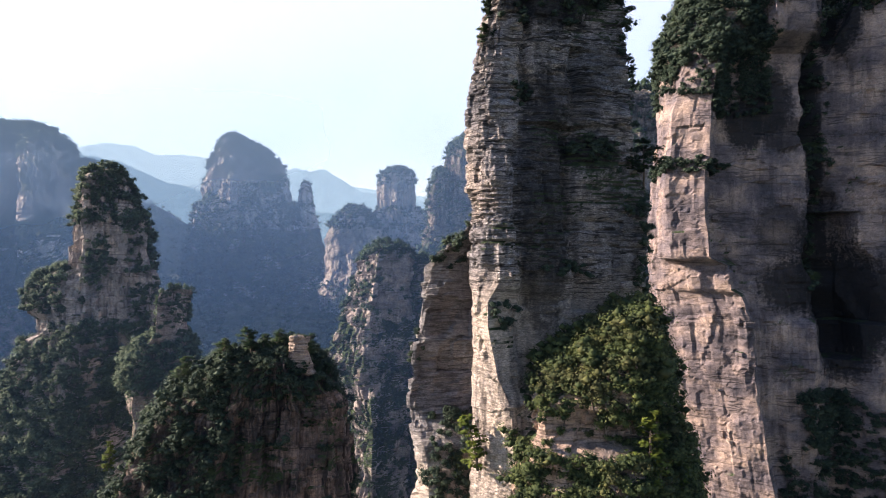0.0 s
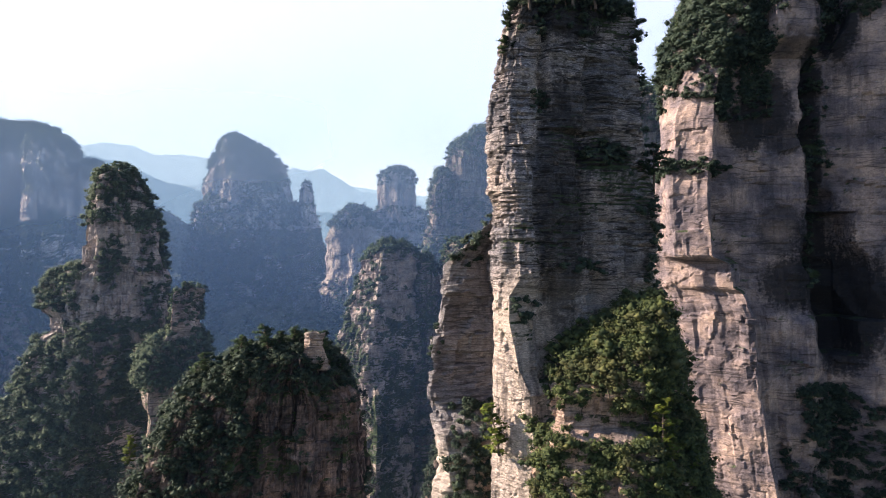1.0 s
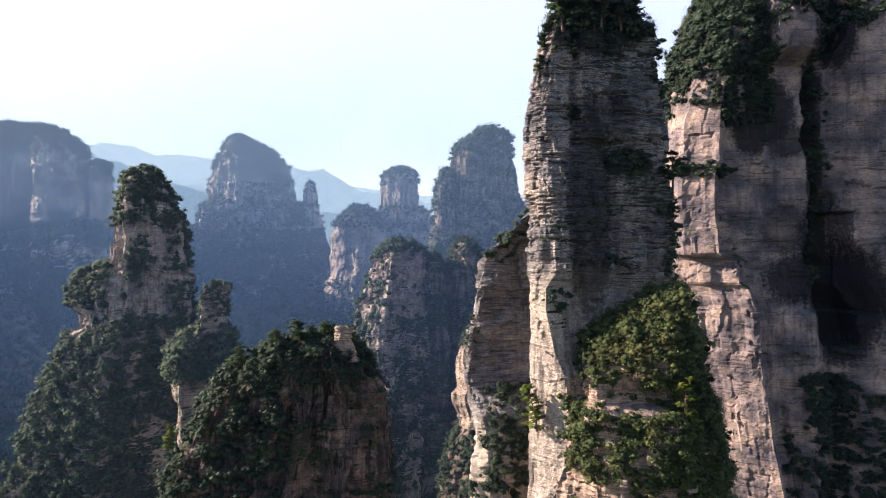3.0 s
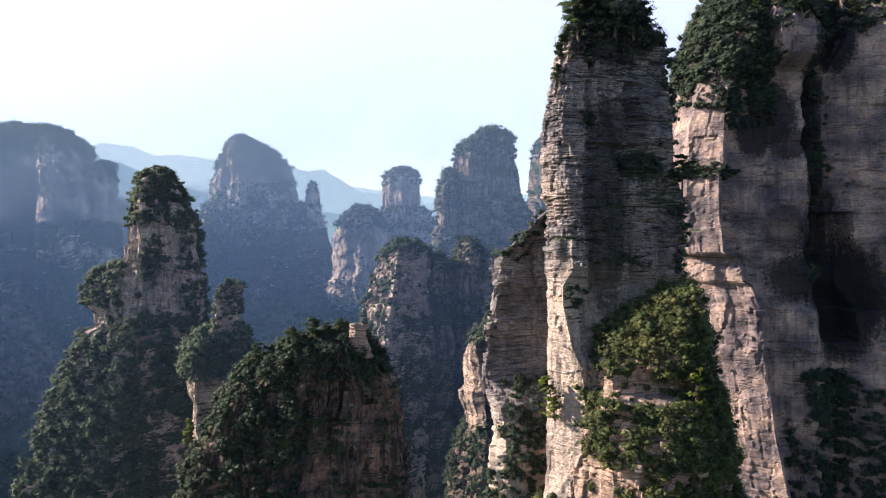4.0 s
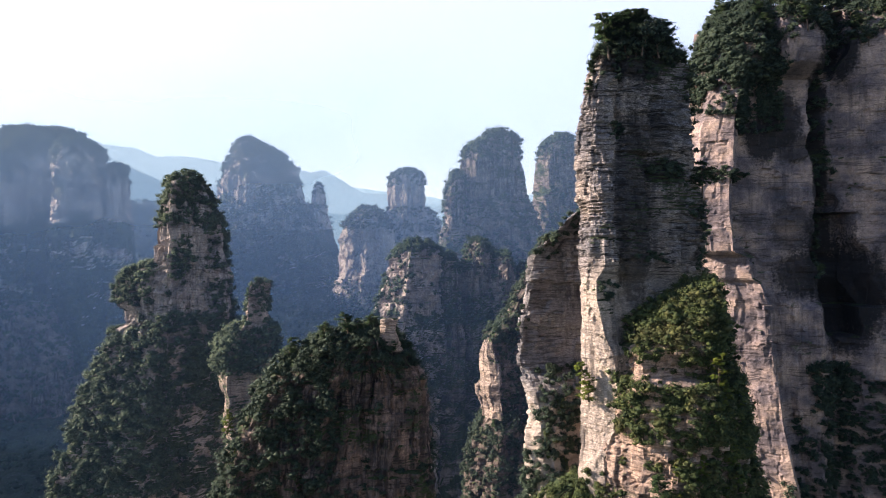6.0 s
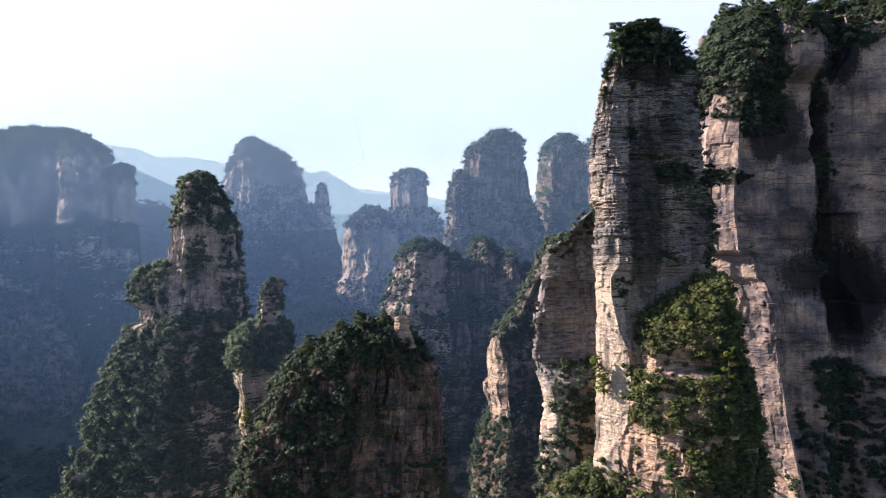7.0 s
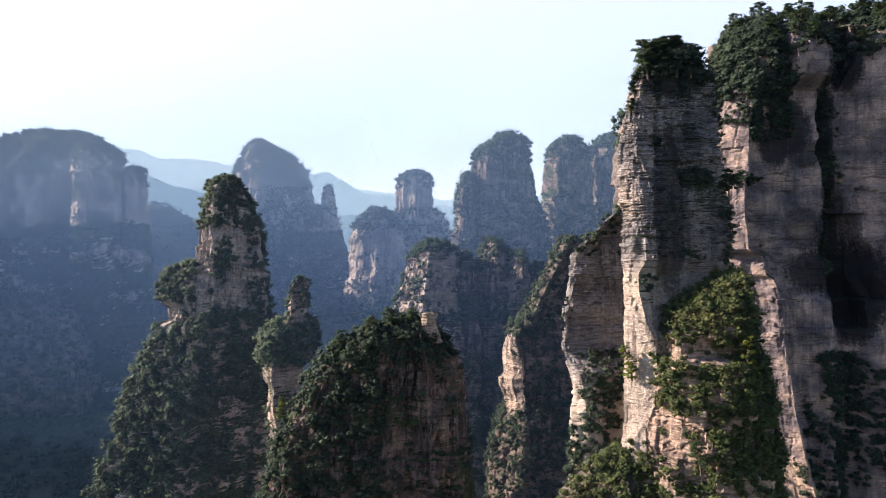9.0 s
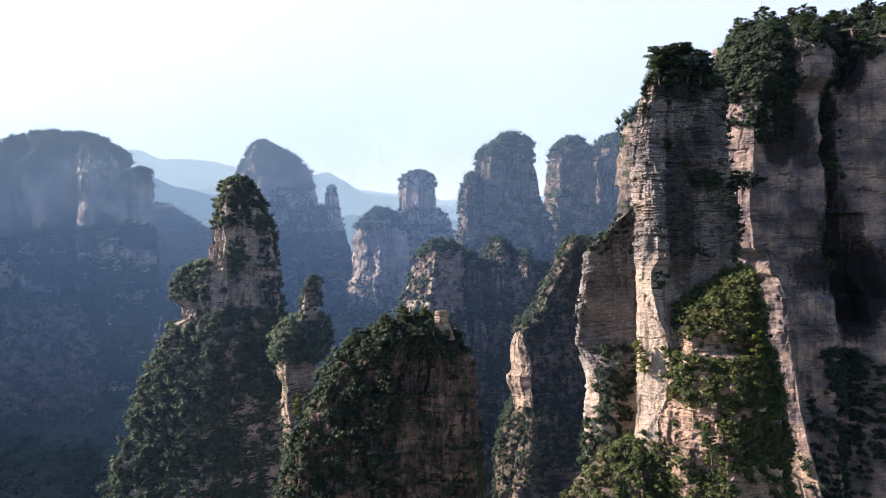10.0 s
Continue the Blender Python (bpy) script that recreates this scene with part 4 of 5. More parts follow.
mid_a = [five(z, a, 528, c, 500, b, 526, 46) for z, a, c, b in ((246, -62, -50, -28), (234, -68, -52, -24), (214, -77, -54, -23), (190, -84, -57, -23), (172, -90, -58, -23), (159, -96, -58, -23), (132, -86, -56, -23), (104, -76, -54, -23), (49, -84, -56, -20), (0, -110, -70, 0))]
broken_pillar = rock_thing("rock_pillar", [("rock_column", rock_form("mid_a", mid_a, dict(RUGGED, big=5.0, block=1.8), 0.9, 60, ROCK_TAPER, cap=8.0, seed=14), "")], "broken sandstone pillar, sunlit on one side, with bushy ledges")
mid_columns = []
for key, xl, xr, top, front, sd in (("mid_b", -34, -4, 238, 522, 15), ("mid_c", -9, 26, 252, 530, 45), ("mid_d", 18, 44, 240, 518, 46), ("mid_e", 38, 66, 228, 526, 47)):
    w = xr - xl
    rows = [(top, 0.30, 0.30), (top - 8, 0.16, 0.16), (top - 26, 0.06, 0.07), (top - 70, 0.0, 0.0), (60, -0.08, -0.08), (0, -0.4, -0.4)]
    body = [(z, [(xl + w * p, front + 24), (xl + w * (p + 0.22), front + 2), (xl + w * 0.6, front - 3), (xr - w * (q + 0.10), front), (xr - w * q, front + 18), (xr - w * q - 3, front + 60), (xl + w * p + 4, front + 60)]) for z, p, q in rows]
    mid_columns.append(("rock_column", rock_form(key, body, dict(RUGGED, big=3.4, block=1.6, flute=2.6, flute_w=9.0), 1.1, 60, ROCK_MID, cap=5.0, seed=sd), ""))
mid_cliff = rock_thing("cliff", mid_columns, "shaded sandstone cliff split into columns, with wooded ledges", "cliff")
blocks(near_pillar, "near", 70, 0.8, 2.4, ROCK_GREY, 201, box=(12, 36, 195, 290))
blocks(near_pillar, "butt", 36, 0.8, 2.4, ROCK_PINK, 202, box=(6, 46, 185, 230))
blocks(short_pillar, "shoulder", 26, 0.8, 2.0, ROCK_SHOULDER, 203, box=(-12, 10, 185, 250))
blocks(big_cliff, "right", 80, 1.2, 4.0, ROCK_STAINED, 204, box=(86, 160, 160, 320))
blocks(broad_butte, "table", 40, 1.0, 3.0, ROCK_DARK, 205, box=(-90, -28, 130, 205))
blocks(tapering_pillar, "left", 46, 1.2, 3.4, ROCK_TAPER, 206, box=(-230, -138, 120, 265))
blocks(low_pillar, "stub", 40, 1.2, 3.4, ROCK_SPUR, 207, box=(-20, 50, 100, 230))
blocks(mid_cliff, "mid_b", 26, 2.0, 5.0, ROCK_MID, 208, box=(-40, 60, 90, 250))
blocks(broken_pillar, "mid_a", 26, 2.0, 5.0, ROCK_TAPER, 209, box=(-100, -25, 90, 240))

# far pillars and cliffs
# unseen low wing and long back, added to cast shade on the valley
lcl = [(z, [(a - 90, 1100), *([(a - 110, 1010), (a - 80, 950), (a - 30, 900 + k)] if z > 300 else [(a - 250, 420), (a - 190, 300), (a - 70, 520)]), (a + 30, 846 + k), (a + 0.30 * (b - a), 828 + k), (a + 0.52 * (b - a), 838 + k), (a + 0.60 * (b - a), 826 + k), (a + 0.78 * (b - a), 832 + k), (a + 0.84 * (b - a), 842 + k), (b, 838 + k), (b - 8, 930), (b - 75, 1060), (b - 118, 1200), (b - 210, 1400), (b - 500, 1450)]) for z, a, b, k in (
    (421, -672, -570, 50), (414, -700, -548, 44), (405, -725, -538, 36), (386, -735, -534, 18), (366, -760, -534, 2), (294, -760, -532, 0), (190, -760, -530, 0), (47, -760, -526, 0), (0, -760, -520, 0))]
lcl_b = [(z, [(a, 816), (a + 11, 803), (b - 22, 799), (b - 6, 808), (b, 838), (b - 12, 872), (a + 8, 880)]) for z, a, b in ((388, -524, -494), (382, -532, -485), (370, -537, -481), (300, -538, -479), (190, -540, -474), (0, -545, -465))]
lcl_c = [(z, [(a, 836), (a + 6, 826), (b - 6, 825), (b, 840), (b - 6, 862), (a + 5, 866)]) for z, a, b in ((362, -470, -456), (356, -475, -451), (300, -477, -449), (286, -482, -446), (190, -486, -444), (0, -492, -436))]
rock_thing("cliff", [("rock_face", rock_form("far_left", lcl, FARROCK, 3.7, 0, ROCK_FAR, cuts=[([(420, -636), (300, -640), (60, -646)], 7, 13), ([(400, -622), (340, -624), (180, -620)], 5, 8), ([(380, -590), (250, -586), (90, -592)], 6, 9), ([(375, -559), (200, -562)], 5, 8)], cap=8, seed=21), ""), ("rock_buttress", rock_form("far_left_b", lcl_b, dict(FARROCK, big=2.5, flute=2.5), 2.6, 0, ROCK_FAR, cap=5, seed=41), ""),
                     ("rock_column", rock_form("far_left_c", lcl_c, dict(FARROCK, big=1.5, flute=1.5, block=1.2), 2.6, 0, ROCK_FAR, cap=3, seed=42), "")], "long hazy sandstone cliff with a wooded crest and unseen added wings for shade", "cliff")
lc2 = [(z, [(-660, 745), (-590, 728), (b - 14, 745), (b, 760), (b - 10, 815), (-660, 815)]) for z, b in ((184, -528), (147, -511), (120, -493), (66, -492), (0, -480))]
rock_thing("cliff", [("rock_face", rock_form("far_low", lc2, FARROCK, 3.0, 0, ROCK_SPUR, cap=8, seed=22), "")], "lower shaded sandstone cliff deep in the valley", "cliff")
dome = [(z, [(a, 1260), (a + 0.10 * (b - a), 1215), (a + 0.45 * (b - a), 1180), (b - 0.16 * (b - a), 1192), (b, 1225), (b - 20, 1300), (a + 20, 1300)]) for z, a, b in (
    (452, -424, -372), (440, -437, -345), (413, -455, -308), (370, -471, -296), (338, -475, -287), (330, -484, -280), (294, -494, -256), (207, -510, -224), (77, -545, -170))]
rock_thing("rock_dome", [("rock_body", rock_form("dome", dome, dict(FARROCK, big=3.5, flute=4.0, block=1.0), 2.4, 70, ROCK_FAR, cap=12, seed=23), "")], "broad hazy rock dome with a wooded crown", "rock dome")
for key, rows, y0, cap, sd, lab in (
    ("needle", ((398, -118, -62), (388, -126, -55), (355, -128, -53), (330, -126, -53), (322, -136, -42), (294, -150, -25), (205, -180, 0), (100, -210, 20)), 1235, 9, 24, "small hazy sandstone pillar with a wooded cap"),
    ("pinnacle", ((372, -268, -256), (352, -276, -250), (330, -280, -246), (280, -290, -236), (120, -330, -190)), 1210, 6, 25, "tiny wooded rock pinnacle on a far slope"),
    ("tower_a", ((390, 29, 75), (377, 8, 79), (350, 3, 84), (318, 1, 90), (290, -8, 102), (241, -28, 110), (169, -45, 112), (60, -70, 130)), 790, 9, 26, "hazy sandstone tower with a wooded crown"),
    ("tower_b", ((336, -8, 4), (320, -16, 6), (293, -19, 8), (241, -30, 12), (120, -60, 20)), 780, 8, 27, "wooded shoulder tower beside a larger one"),
    ("tower_c", ((398, 130, 166), (390, 119, 174), (362, 113, 180), (321, 110, 183), (281, 104, 188), (120, 80, 210)), 860, 9, 28, "hazy sandstone tower with a rounded wooded top"),
    ("tower_d", ((408, 202, 246), (399, 192, 256), (366, 187, 268), (281, 184, 276), (120, 160, 300)), 900, 10, 29, "hazy sandstone tower with a rounded wooded top"),
    ("tower_e", ((352, 108, 150), (345, 104, 156), (300, 100, 160), (200, 96, 166), (20, 80, 180)), 430, 8, 30, "sandstone tower seen through the gap between two cliffs"),
    ("bench", ((300, -196, -118), (285, -203, -112), (267, -209, -106), (200, -208, -104), (190, -216, -98), (128, -226, -80), (60, -240, -60)), 1111, 22, 31, "wooded sandstone butte with a sunlit face")):
    lv = [(z, [(a, y0 + 26), (a + 0.13 * (b - a), y0 + 6), (a + 0.52 * (b - a), y0 - 9), (b - 0.12 * (b - a), y0), (b, y0 + 14), (b - 5, y0 + 50), (a + 5, y0 + 50)]) for z, a, b in rows]
    st = dict(FARROCK, big=3.5, flute=3.5, block=1.2)
    if y0 < 1000:
        lv = [(z, [(a, y0 + 16), (a + 0.22 * (b - a), y0 - 6), (a + 0.66 * (b - a), y0 - 6), (b - 0.08 * (b - a), y0 + 2), (b, y0 + 14), (b - 5, y0 + 50), (a + 5, y0 + 50)]) for z, a, b in rows]
        st.update(big=2.4, bed=0.6, thick=5.0, cell=11.0, block=0.9, joint=0.6, small=0.5, flute=2.2, flute_w=13.0)
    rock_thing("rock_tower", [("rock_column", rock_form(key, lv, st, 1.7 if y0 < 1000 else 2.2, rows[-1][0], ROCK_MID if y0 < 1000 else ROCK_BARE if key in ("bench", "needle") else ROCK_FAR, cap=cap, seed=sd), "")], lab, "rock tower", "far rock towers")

# ---------------------------------------------------------------- bushes
rng = np.random.default_rng(42)


def P(key, n, lo, hi, **kw):
    pos, nr = planted(key, n, rng, **kw)
    return pos, nr, lo, hi


shrubs("shrubs", [
    P("near", 130, 1.3, 2.8, up=0.3, box=(0, 40, 290.5, 300)), P("near", 70, 0.8, 1.7, box=(4, 31, 285.5, 300)), P("near", 16, 0.5, 1.1, ell=(12.5, 274.5, 2.4, 2.0)), P("near", 40, 0.5, 1.2, ell=(24, 266.5, 5.0, 1.6)),
    P("near", 24, 0.4, 1.0, ell=(20, 246.5, 5, 1.0)), P("near", 18, 0.4, 1.0, ell=(9.5, 240, 2.0, 2.0)), P("near", 50, 0.7, 1.6, box=(29, 36, 252, 292), front=0.9), P("near", 170, 1.0, 2.2, box=(32, 40, 200, 256), front=0.9)],
    LEAF_MID, 0.21, 200, rng, "dark bushes on the ledges and top of the grey pillar")
shrubs("shrubs", [
    P("butt", 170, 1.5, 3.2, box=(5, 46, 229.5, 246), ymax=103), P("butt", 190, 1.0, 2.4, box=(5, 46, 226.6, 237), ymax=99), P("butt", 130, 1.1, 2.4, box=(30, 46, 205, 232), ymax=106), P("butt", 330, 1.0, 2.3, box=(11, 46, 210, 221), ymax=100, holes=0.6, scale=7), P("butt", 26, 0.5, 1.1, box=(10, 34, 221, 227), ymax=99), P("butt", 190, 1.1, 2.4, box=(21, 50, 194, 211), ymax=103), P("butt", 280, 1.1, 2.6, box=(-4, 50, 158, 196), ymax=103), P("butt", 150, 1.0, 2.2, box=(2, 22, 176, 198), ymax=103), P("butt", 130, 1.5, 2.9, box=(38.5, 54, 158, 208), ymax=108),
    P("near", 30, 0.6, 1.4, box=(2, 12, 194, 201)), P("near", 120, 1.0, 2.4, box=(-10, 14, 170, 196)), P("apron", 1000, 1.1, 2.5, box=(-30, 24, 150, 200), ymax=108)],
    LEAF_NEAR, 0.225, 144, rng, "olive green bushes covering the sunlit buttress")
shrubs("shrubs", [
    P("shoulder", 60, 0.8, 1.8, up=0.3, box=(-10, 20, 247, 262)), P("shoulder", 40, 0.8, 1.7, box=(-2, 12, 246, 260)), P("shoulder", 110, 0.9, 2.0, box=(-3.2, 8, 194, 212)), P("shoulder", 60, 0.8, 1.8, box=(-8, 4, 184, 200)), P("shoulder", 420, 1.1, 2.6, box=(-26, 10, 140, 195)), P("shoulder", 120, 0.7, 1.5, box=(-2.6, 12, 206, 219)), P("shoulder", 14, 0.3, 0.7, ell=(-5, 231, 1.5, 4))],
    LEAF_MID, 0.21, 190, rng, "green bushes on the short pillar and its foot")
shrubs("shrubs", [
    P("right", 420, 1.8, 3.8, up=0.25, box=(70, 200, 326, 368), ymax=245), P("right", 380, 2.2, 4.8, box=(66, 102, 310, 346), ymax=232), P("right", 120, 1.2, 2.6, box=(72, 100, 298, 316), holes=0.8), P("right", 220, 1.3, 2.8, box=(84, 106, 291, 320)), P("right", 130, 0.8, 1.7, ell=(80, 276, 12, 2.4)),
    P("right", 130, 1.3, 2.8, box=(114, 134, 186, 204)), P("right", 120, 1.3, 2.8, box=(130, 150, 160, 200)), P("right", 190, 1.0, 2.4, box=(118, 127, 235, 345)), P("right", 80, 1.1, 2.4, box=(84, 110, 138, 160), holes=0.9), P("right", 230, 1.4, 3.0, box=(108, 156, 140, 184))],
    LEAF_MID, 0.34, 138, rng, "dark green bushes draped over the big cliff")
shrubs("shrubs", [
    P("table", 130, 1.6, 3.2, up=0.35, box=(-120, -30, 180, 230)), P("table", 430, 2.0, 4.4, box=(-118, -66, 125, 214), holes=0.55, ymax=225), P("table", 420, 1.1, 2.4, box=(-80, -30, 203, 220), holes=0.5), P("table", 120, 1.1, 2.4, box=(-75, -28, 115, 172), holes=0.95)],
    LEAF_MID, 0.33, 150, rng, "dark green bushes over the broad butte")
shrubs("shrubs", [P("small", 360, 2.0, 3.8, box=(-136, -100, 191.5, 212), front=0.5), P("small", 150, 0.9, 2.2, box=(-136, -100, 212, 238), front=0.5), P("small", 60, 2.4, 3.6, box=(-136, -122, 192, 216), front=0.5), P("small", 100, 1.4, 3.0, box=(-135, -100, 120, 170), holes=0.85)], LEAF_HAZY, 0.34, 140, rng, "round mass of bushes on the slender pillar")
shrubs("shrubs", [
    P("left", 300, 1.6, 3.6, box=(-182, -136, 262, 296)), P("left", 200, 1.7, 3.6, box=(-152, -130, 170, 275), front=0.9), P("left", 210, 1.8, 3.6, box=(-206, -179, 221, 243)), P("left", 60, 1.4, 3.0, ell=(-163, 243, 5, 13)),
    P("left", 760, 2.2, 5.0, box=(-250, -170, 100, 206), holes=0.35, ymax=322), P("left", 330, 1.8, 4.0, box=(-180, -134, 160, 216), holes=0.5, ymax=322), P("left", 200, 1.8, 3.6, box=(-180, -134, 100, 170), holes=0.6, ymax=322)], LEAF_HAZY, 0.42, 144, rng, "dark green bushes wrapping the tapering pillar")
shrubs("shrubs", [P("stub", 620, 1.6, 3.6, box=(-54, 60, 118, 156)), P("stub", 620, 1.5, 3.2, box=(-72, 70, 60, 122), holes=0.3, scale=10), P("stub", 260, 1.4, 3.0, box=(6, 60, 154, 200)), P("stub", 110, 1.2, 2.6, box=(-6, 14, 194, 208)), P("stub", 420, 1.4, 3.2, box=(7, 70, 120, 262), holes=0.62, scale=9), P("stub", 320, 1.4, 3.0, box=(6, 44, 196, 262), ymax=345)], LEAF_MID, 0.33, 110, rng, "bushes on the dark spur and its ledges")
shrubs("shrubs", [
    P("mid_a", 150, 2.4, 5.0, up=0.25, box=(-90, -10, 236, 270)), P("mid_a", 170, 2.2, 4.6, box=(-100, -15, 60, 240), holes=0.7), P("mid_a", 90, 2.2, 4.6, box=(-84, -50, 192, 226)), *[P(k, 60, 2.2, 4.6, up=0.25, box=(-60, 80, 222, 290)) for k in ("mid_b", "mid_c", "mid_d", "mid_e")], *[P(k, 170, 2.2, 4.8, box=(-60, 80, 60, 262), holes=0.75) for k in ("mid_b", "mid_c", "mid_d", "mid_e")]],
    LEAF_FAR, 0.8, 56, rng, "woods on the ledges of the shaded cliffs", "woods", lobes=4)
far = []
for key, n, z in (("far_left", 420, 380), ("far_left_b", 130, 372), ("far_left_c", 40, 354), ("dome", 330, 425), ("needle", 120, 385), ("pinnacle", 50, 355), ("tower_a", 220, 372), ("tower_b", 130, 318), ("tower_c", 180, 384), ("tower_d", 180, 394), ("bench", 200, 284), ("far_low", 100, 170), ("tower_e", 70, 340)):
    far.append(P(key, n, 2.2 if key == "pinnacle" else 3.4, 4.0 if key in ("pinnacle", "far_left_c") else 7.5, up=0.2, box=(-700, 400, z, z + 90), ymax=940 if key == "far_left" else None))
far += [P("far_left", 420, 3.0, 6.0, box=(-720, -520, 386, 438), ymax=910), P("far_left", 420, 3.0, 6.0, box=(-720, -520, 340, 392), holes=0.92, scale=36, ymax=900), P("far_left", 300, 2.6, 4.6, box=(-660, -612, 80, 400), holes=0.9, scale=22, ymax=900), P("far_left_b", 150, 2.6, 5.0, box=(-545, -470, 345, 400)), P("far_left_c", 70, 2.2, 4.0, box=(-490, -440, 338, 370)), P("far_left_b", 60, 3.0, 5.5, box=(-560, -460, 368, 400)), P("far_left_b", 120, 3.0, 6.0, box=(-560, -430, 60, 290), holes=0.95, scale=30), P("far_left", 360, 3.2, 6.5, box=(-700, -430, 60, 300), holes=1.0, scale=40), P("dome", 420, 3.2, 7.0, box=(-480, -280, 402, 470)), P("dome", 1500, 4.5, 9.0, box=(-560, -160, 90, 338)),
        P("dome", 80, 2.6, 5.0, box=(-480, -280, 370, 400), holes=1.0, scale=30),
        P("needle", 120, 2.8, 6.0, box=(-140, -40, 372, 410)), P("needle", 620, 3.6, 7.5, box=(-220, 30, 110, 328)), P("pinnacle", 160, 3.0, 6.5, box=(-340, -180, 120, 335)), P("tower_a", 170, 2.6, 5.5, box=(0, 90, 362, 400)), P("tower_a", 800, 2.6, 6.0, box=(-80, 130, 80, 312), holes=0.35, scale=25),
        P("tower_b", 280, 2.6, 6.0, box=(-70, 30, 130, 345)), P("tower_c", 140, 2.6, 5.5, box=(100, 190, 372, 412)), P("tower_c", 520, 2.6, 5.5, box=(70, 220, 130, 312), holes=0.5, scale=25), P("tower_d", 140, 2.6, 5.5, box=(180, 280, 380, 420)),
        P("tower_d", 380, 2.6, 5.5, box=(150, 310, 130, 318), holes=0.5, scale=25), P("bench", 160, 3.2, 6.5, box=(-240, -50, 284, 330)), P("bench", 240, 3.4, 7.0, box=(-260, -40, 60, 196)), P("far_low", 520, 3.2, 6.5, box=(-660, -470, 20, 190), holes=0.45, scale=30),
        P("tower_e", 60, 1.8, 3.4, box=(95, 165, 325, 362))]
shrubs("woods", far, LEAF_FAR, 1.7, 18, rng, "hazy woods on the far peaks and slopes", "woods", lobes=3)
gx = np.concatenate([rng.uniform(-640, 160, 2400), rng.uniform(-640, -240, 800), rng.uniform(-1000, -250, 1100)])
gy = np.concatenate([rng.uniform(700, 1260, 2400), rng.uniform(360, 700, 800), rng.uniform(1240, 2100, 1100)])
gp = np.stack([gx, gy, ground_height(gx, gy) + 1.0], 1)
shrubs("woods", [(gp, np.tile([0.0, 0.0, 1.0], (len(gp), 1)), 4.5, 9.0)], LEAF_FAR, 1.8, 18, rng, "dense dark forest on the valley slopes", "forest", lobes=3)

# ---------------------------------------------------------------- trees
pines = [pine(100 + i, 6.0, 7 + i % 3, NEEDLE, 0.38, "dark mountain pine with flat boughs on the rock") for i in range(4)]
young = [pine(120 + i, 6.0, 9, NEEDLE_BRIGHT, 0.27, "bright green young conifer on a ledge", 0.12) for i in range(2)]
broad = [broadleaf(140 + i, 5.0, LEAF_NEAR if i < 2 else LEAF_MID, "small round-crowned green tree rooted in the rock") for i in range(4)]
protos = {"pine": pines, "young": young, "broad": broad[:2], "round": broad[2:]}
used = set()


def plant(kind, x, y, z, s):
    """A tree of that kind at that place, s metres high."""
    pick = protos[kind][rng.integers(len(protos[kind]))]
    k = s / (5.0 if kind in ("broad", "round") else 6.0)
    m = Matrix.LocRotScale((x, y, z), Euler((rng.normal(0, 0.05), rng.normal(0, 0.05), rng.uniform(0, 6.28))), (k, k, k))
    if pick.name not in used:
        used.add(pick.name)
        pick.matrix_basis = m
        return pick
    first = pick.matrix_basis.copy()
    pick.matrix_basis = Matrix()
    got = copy_thing(pick, m)
    pick.matrix_basis = first
    return got


def grove(kind, key, n, lo, hi, **kw):
    pos, nr = planted(key, n, rng, **kw)
    for p, q in zip(pos, nr):
        plant(kind, p[0] + q[0] * 0.2, p[1] + q[1] * 0.2, p[2] - 0.2, rng.uniform(lo, hi))


grove("pine", "near", 16, 7.5, 10.5, up=0.3, box=(10, 26, 290.5, 300))
grove("pine", "near", 14, 4.0, 7.0, up=0.3, box=(0, 40, 290.5, 300))
grove("round", "near", 20, 3.5, 6.0, up=0.3, box=(0, 40, 290.5, 300))
grove("pine", "near", 5, 2.0, 3.2, box=(3, 9, 282, 292))
grove("pine", "near", 12, 3.5, 6.0, box=(29, 36, 250, 292), front=0.9)
grove("pine", "right", 46, 7.0, 11.0, up=0.25, box=(80, 180, 328, 368), ymax=240)
grove("round", "right", 36, 6.0, 9.0, up=0.25, box=(78, 180, 326, 368), ymax=238)
grove("round", "right", 46, 5.0, 8.5, box=(72, 106, 296, 345))
grove("round", "right", 8, 4.0, 6.0, box=(116, 150, 180, 204))
grove("broad", "butt", 44, 3.0, 5.5, box=(8, 42, 222, 242))
grove("broad", "butt", 14, 2.5, 4.0, box=(8, 44, 198, 212))
grove("young", "butt", 7, 3.0, 5.5, box=(28, 44, 198, 226))
grove("young", "butt", 6, 3.0, 5.0, box=(10, 44, 172, 190))
grove("broad", "shoulder", 6, 2.0, 3.5, box=(-2, 8, 198, 212))
grove("young", "shoulder", 4, 2.0, 3.4, box=(-2, 6, 196, 210))
grove("pine", "table", 26, 5.0, 8.5, up=0.35, box=(-100, -32, 188, 225))
grove("round", "table", 38, 5.0, 8.0, box=(-115, -60, 150, 212))
grove("round", "table", 22, 4.0, 6.5, up=0.35, box=(-85, -36, 200, 225))
grove("young", "table", 5, 3.0, 5.0, box=(-110, -60, 150, 205))
grove("pine", "small", 14, 4.0, 7.0, box=(-130, -100, 195, 240))
grove("pine", "left", 22, 5.0, 8.0, up=0.3, box=(-185, -140, 260, 300))
grove("pine", "left", 26, 5.0, 8.5, box=(-148, -130, 190, 270), front=0.9)
grove("round", "left", 46, 6.0, 10.0, box=(-240, -165, 110, 228))
grove("pine", "stub", 14, 5.0, 8.0, box=(-40, 40, 136, 240))
grove("pine", "mid_a", 12, 6.0, 10.0, up=0.25, box=(-90, -10, 236, 270))
grove("pine", "mid_c", 10, 6.0, 9.0, up=0.25, box=(-60, 70, 240, 290))
grove("pine", "mid_b", 8, 6.0, 9.0, up=0.25, box=(-60, 70, 230, 290))
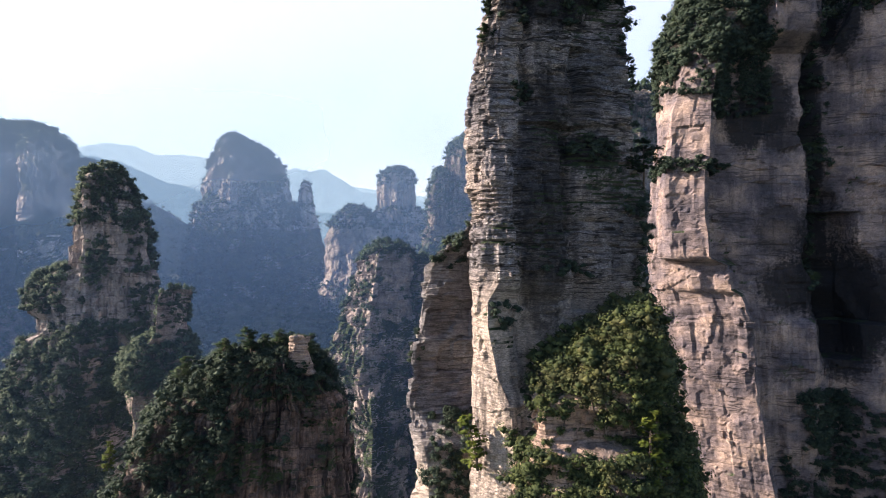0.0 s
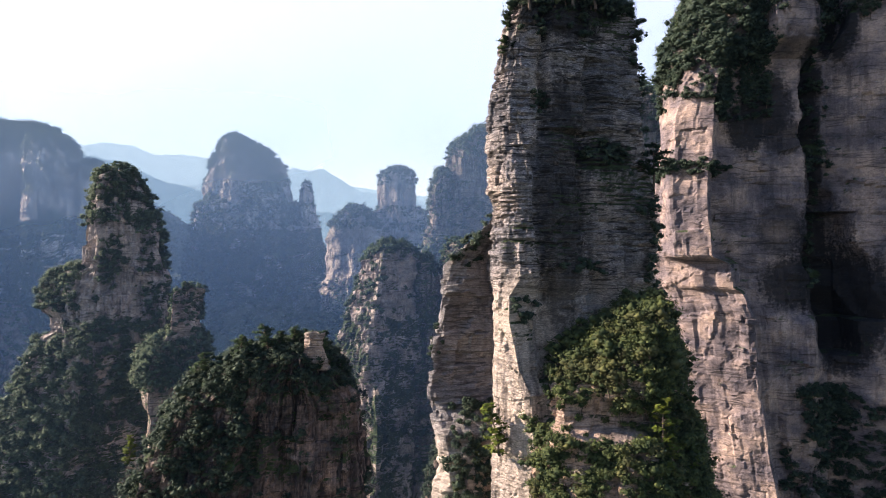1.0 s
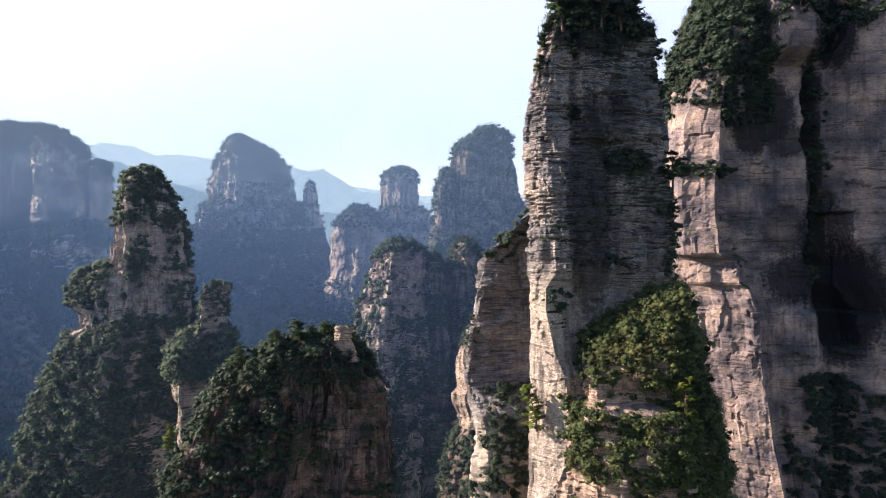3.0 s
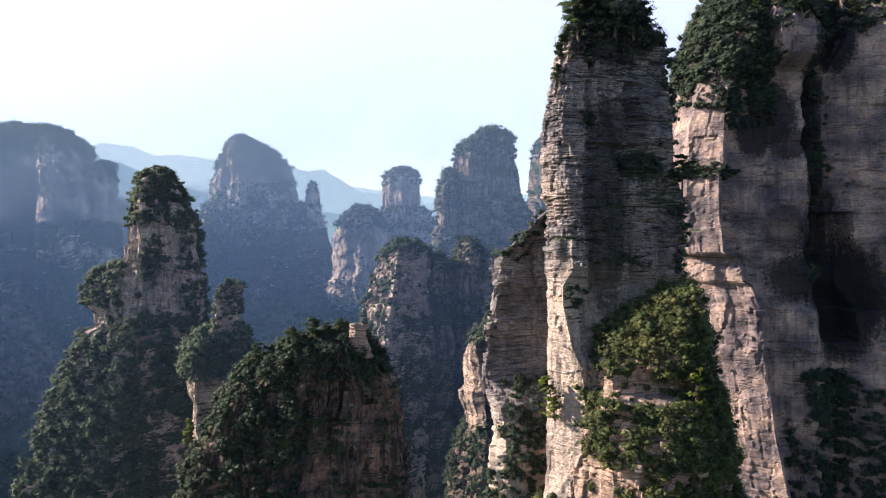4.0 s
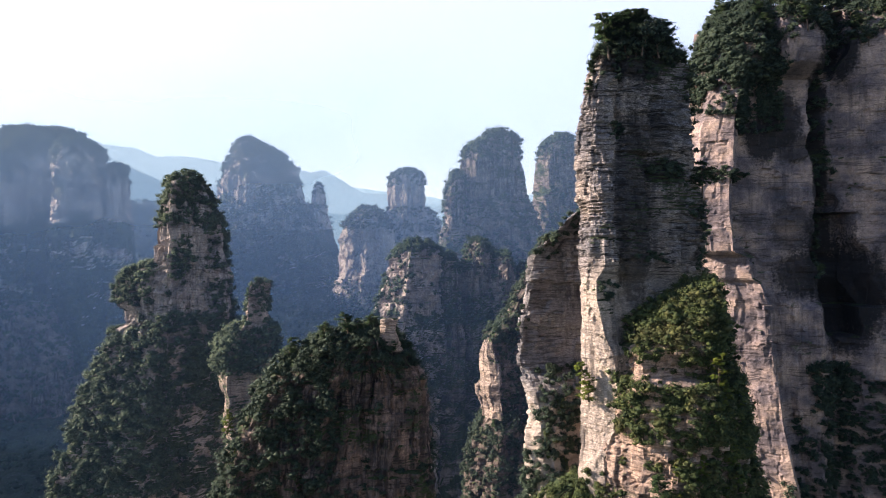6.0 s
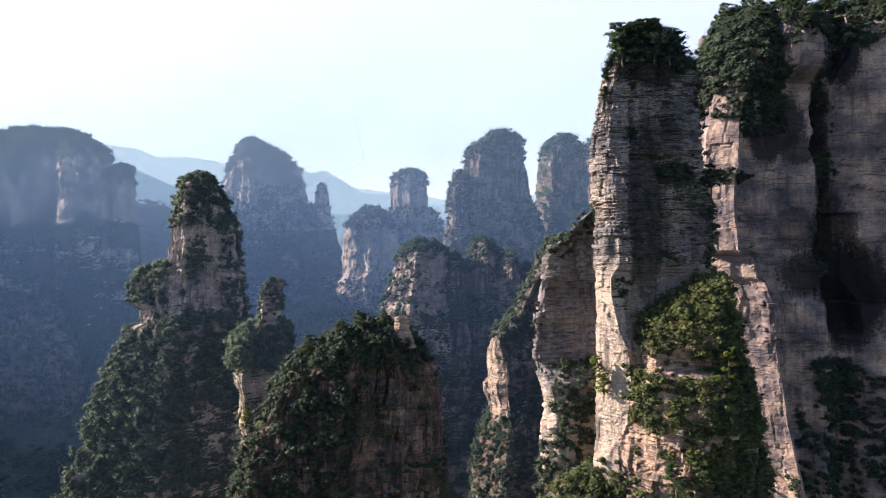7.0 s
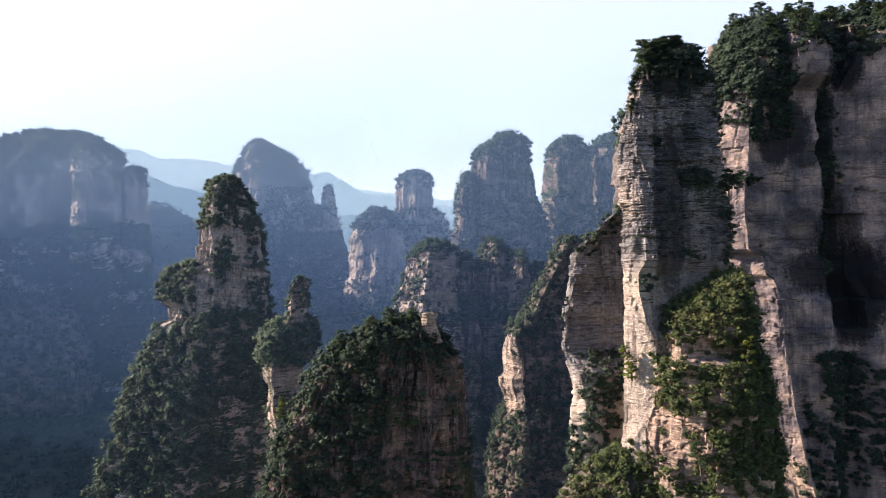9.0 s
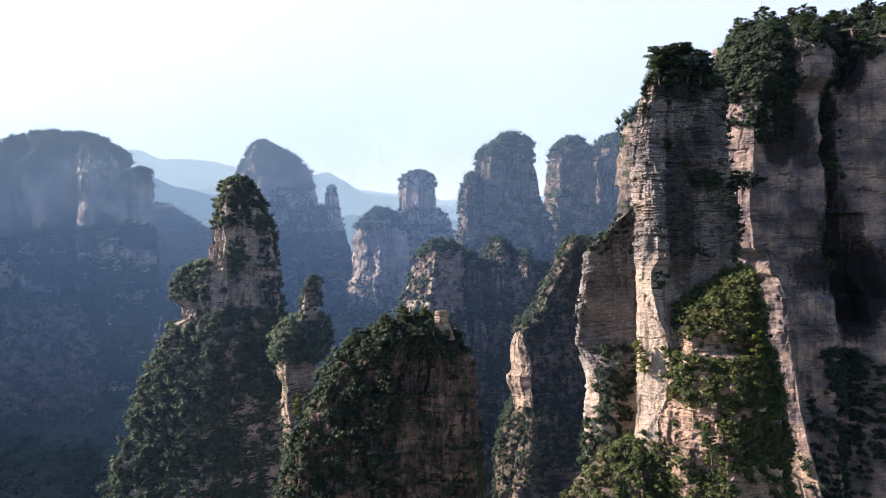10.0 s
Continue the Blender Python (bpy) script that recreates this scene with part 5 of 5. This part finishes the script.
for kind, x, y, z, s in (("young", 5.2, 99.3, 216.6, 8.5), ("young", 28.4, 88.2, 217.3, 11.5), ("young", 20, 87.6, 203, 5.5), ("young", 24, 86.6, 202.5, 6.5), ("young", 30, 88.8, 194, 8.0), ("young", 22, 86.6, 195, 6.5), ("young", 35, 93.4, 207, 7.0), ("pine", -61, 206, 214, 12.0), ("pine", -71, 206, 211, 11.5), ("pine", -84, 208, 205.5, 11.0), ("pine", -52, 208, 215, 7.0), ("young", -107, 206, 180, 9.0), ("pine", 34.3, 110, 260.5, 9.5), ("pine", 31.4, 110, 278, 5.5), ("pine", 29.9, 109.5, 286, 5.0), ("young", 31.5, 90, 206, 7.0), ("young", 33, 90.5, 199, 7.0), ("pine", 6.3, 102.6, 281.5, 4.5), ("pine", 16.8, 86.2, 197.5, 7.5), ("pine", 87.5, 222, 335.5, 12.0), ("pine", 79.5, 219, 323.5, 8.0), ("pine", 91, 224, 341, 9.0), ("pine", 16.5, 104, 292, 10.5), ("pine", 19.5, 106, 292, 11.5), ("round", 22.5, 105, 292, 9.0), ("round", 14, 105, 291.5, 8.0), ("pine", 24, 107, 292, 8.5), ("round", 18, 102, 292, 8.5)):
    plant(kind, x, y, z, s)


# ---------------------------------------------------------------- mast on the big cliff
def mast(x, y, z, h):
    ob = new("radio_mast")
    steel = Nodes("galvanised_steel")
    mat = steel.finish(steel.node("BsdfPrincipled", Base_Color=(0.30, 0.31, 0.32, 1), Roughness=0.5, Metallic=0.7).outputs[0])
    for dx, dy in ((-0.35, -0.25), (0.35, -0.25), (0, 0.4)):
        v, q = tube([(x + dx, y + dy, z - 3), (x + dx * 0.3, y + dy * 0.3, z + h)], [0.07, 0.05], 5)
        part("leg", mesh_of("leg", v, q, mat), ob)
    for i in range(9):
        f = i / 9
        k = 1 - 0.7 * f
        v, q = tube([(x - 0.35 * k, y - 0.25 * k, z + h * f), (x + 0.35 * k, y - 0.25 * k, z + h * (f + 0.1))], [0.03, 0.03], 4)
        part("brace", mesh_of("brace", v, q, mat), ob)
    tagged(ob, "thin steel lattice mast among the treetops", "mast")


mast(102, 230, 346, 15)
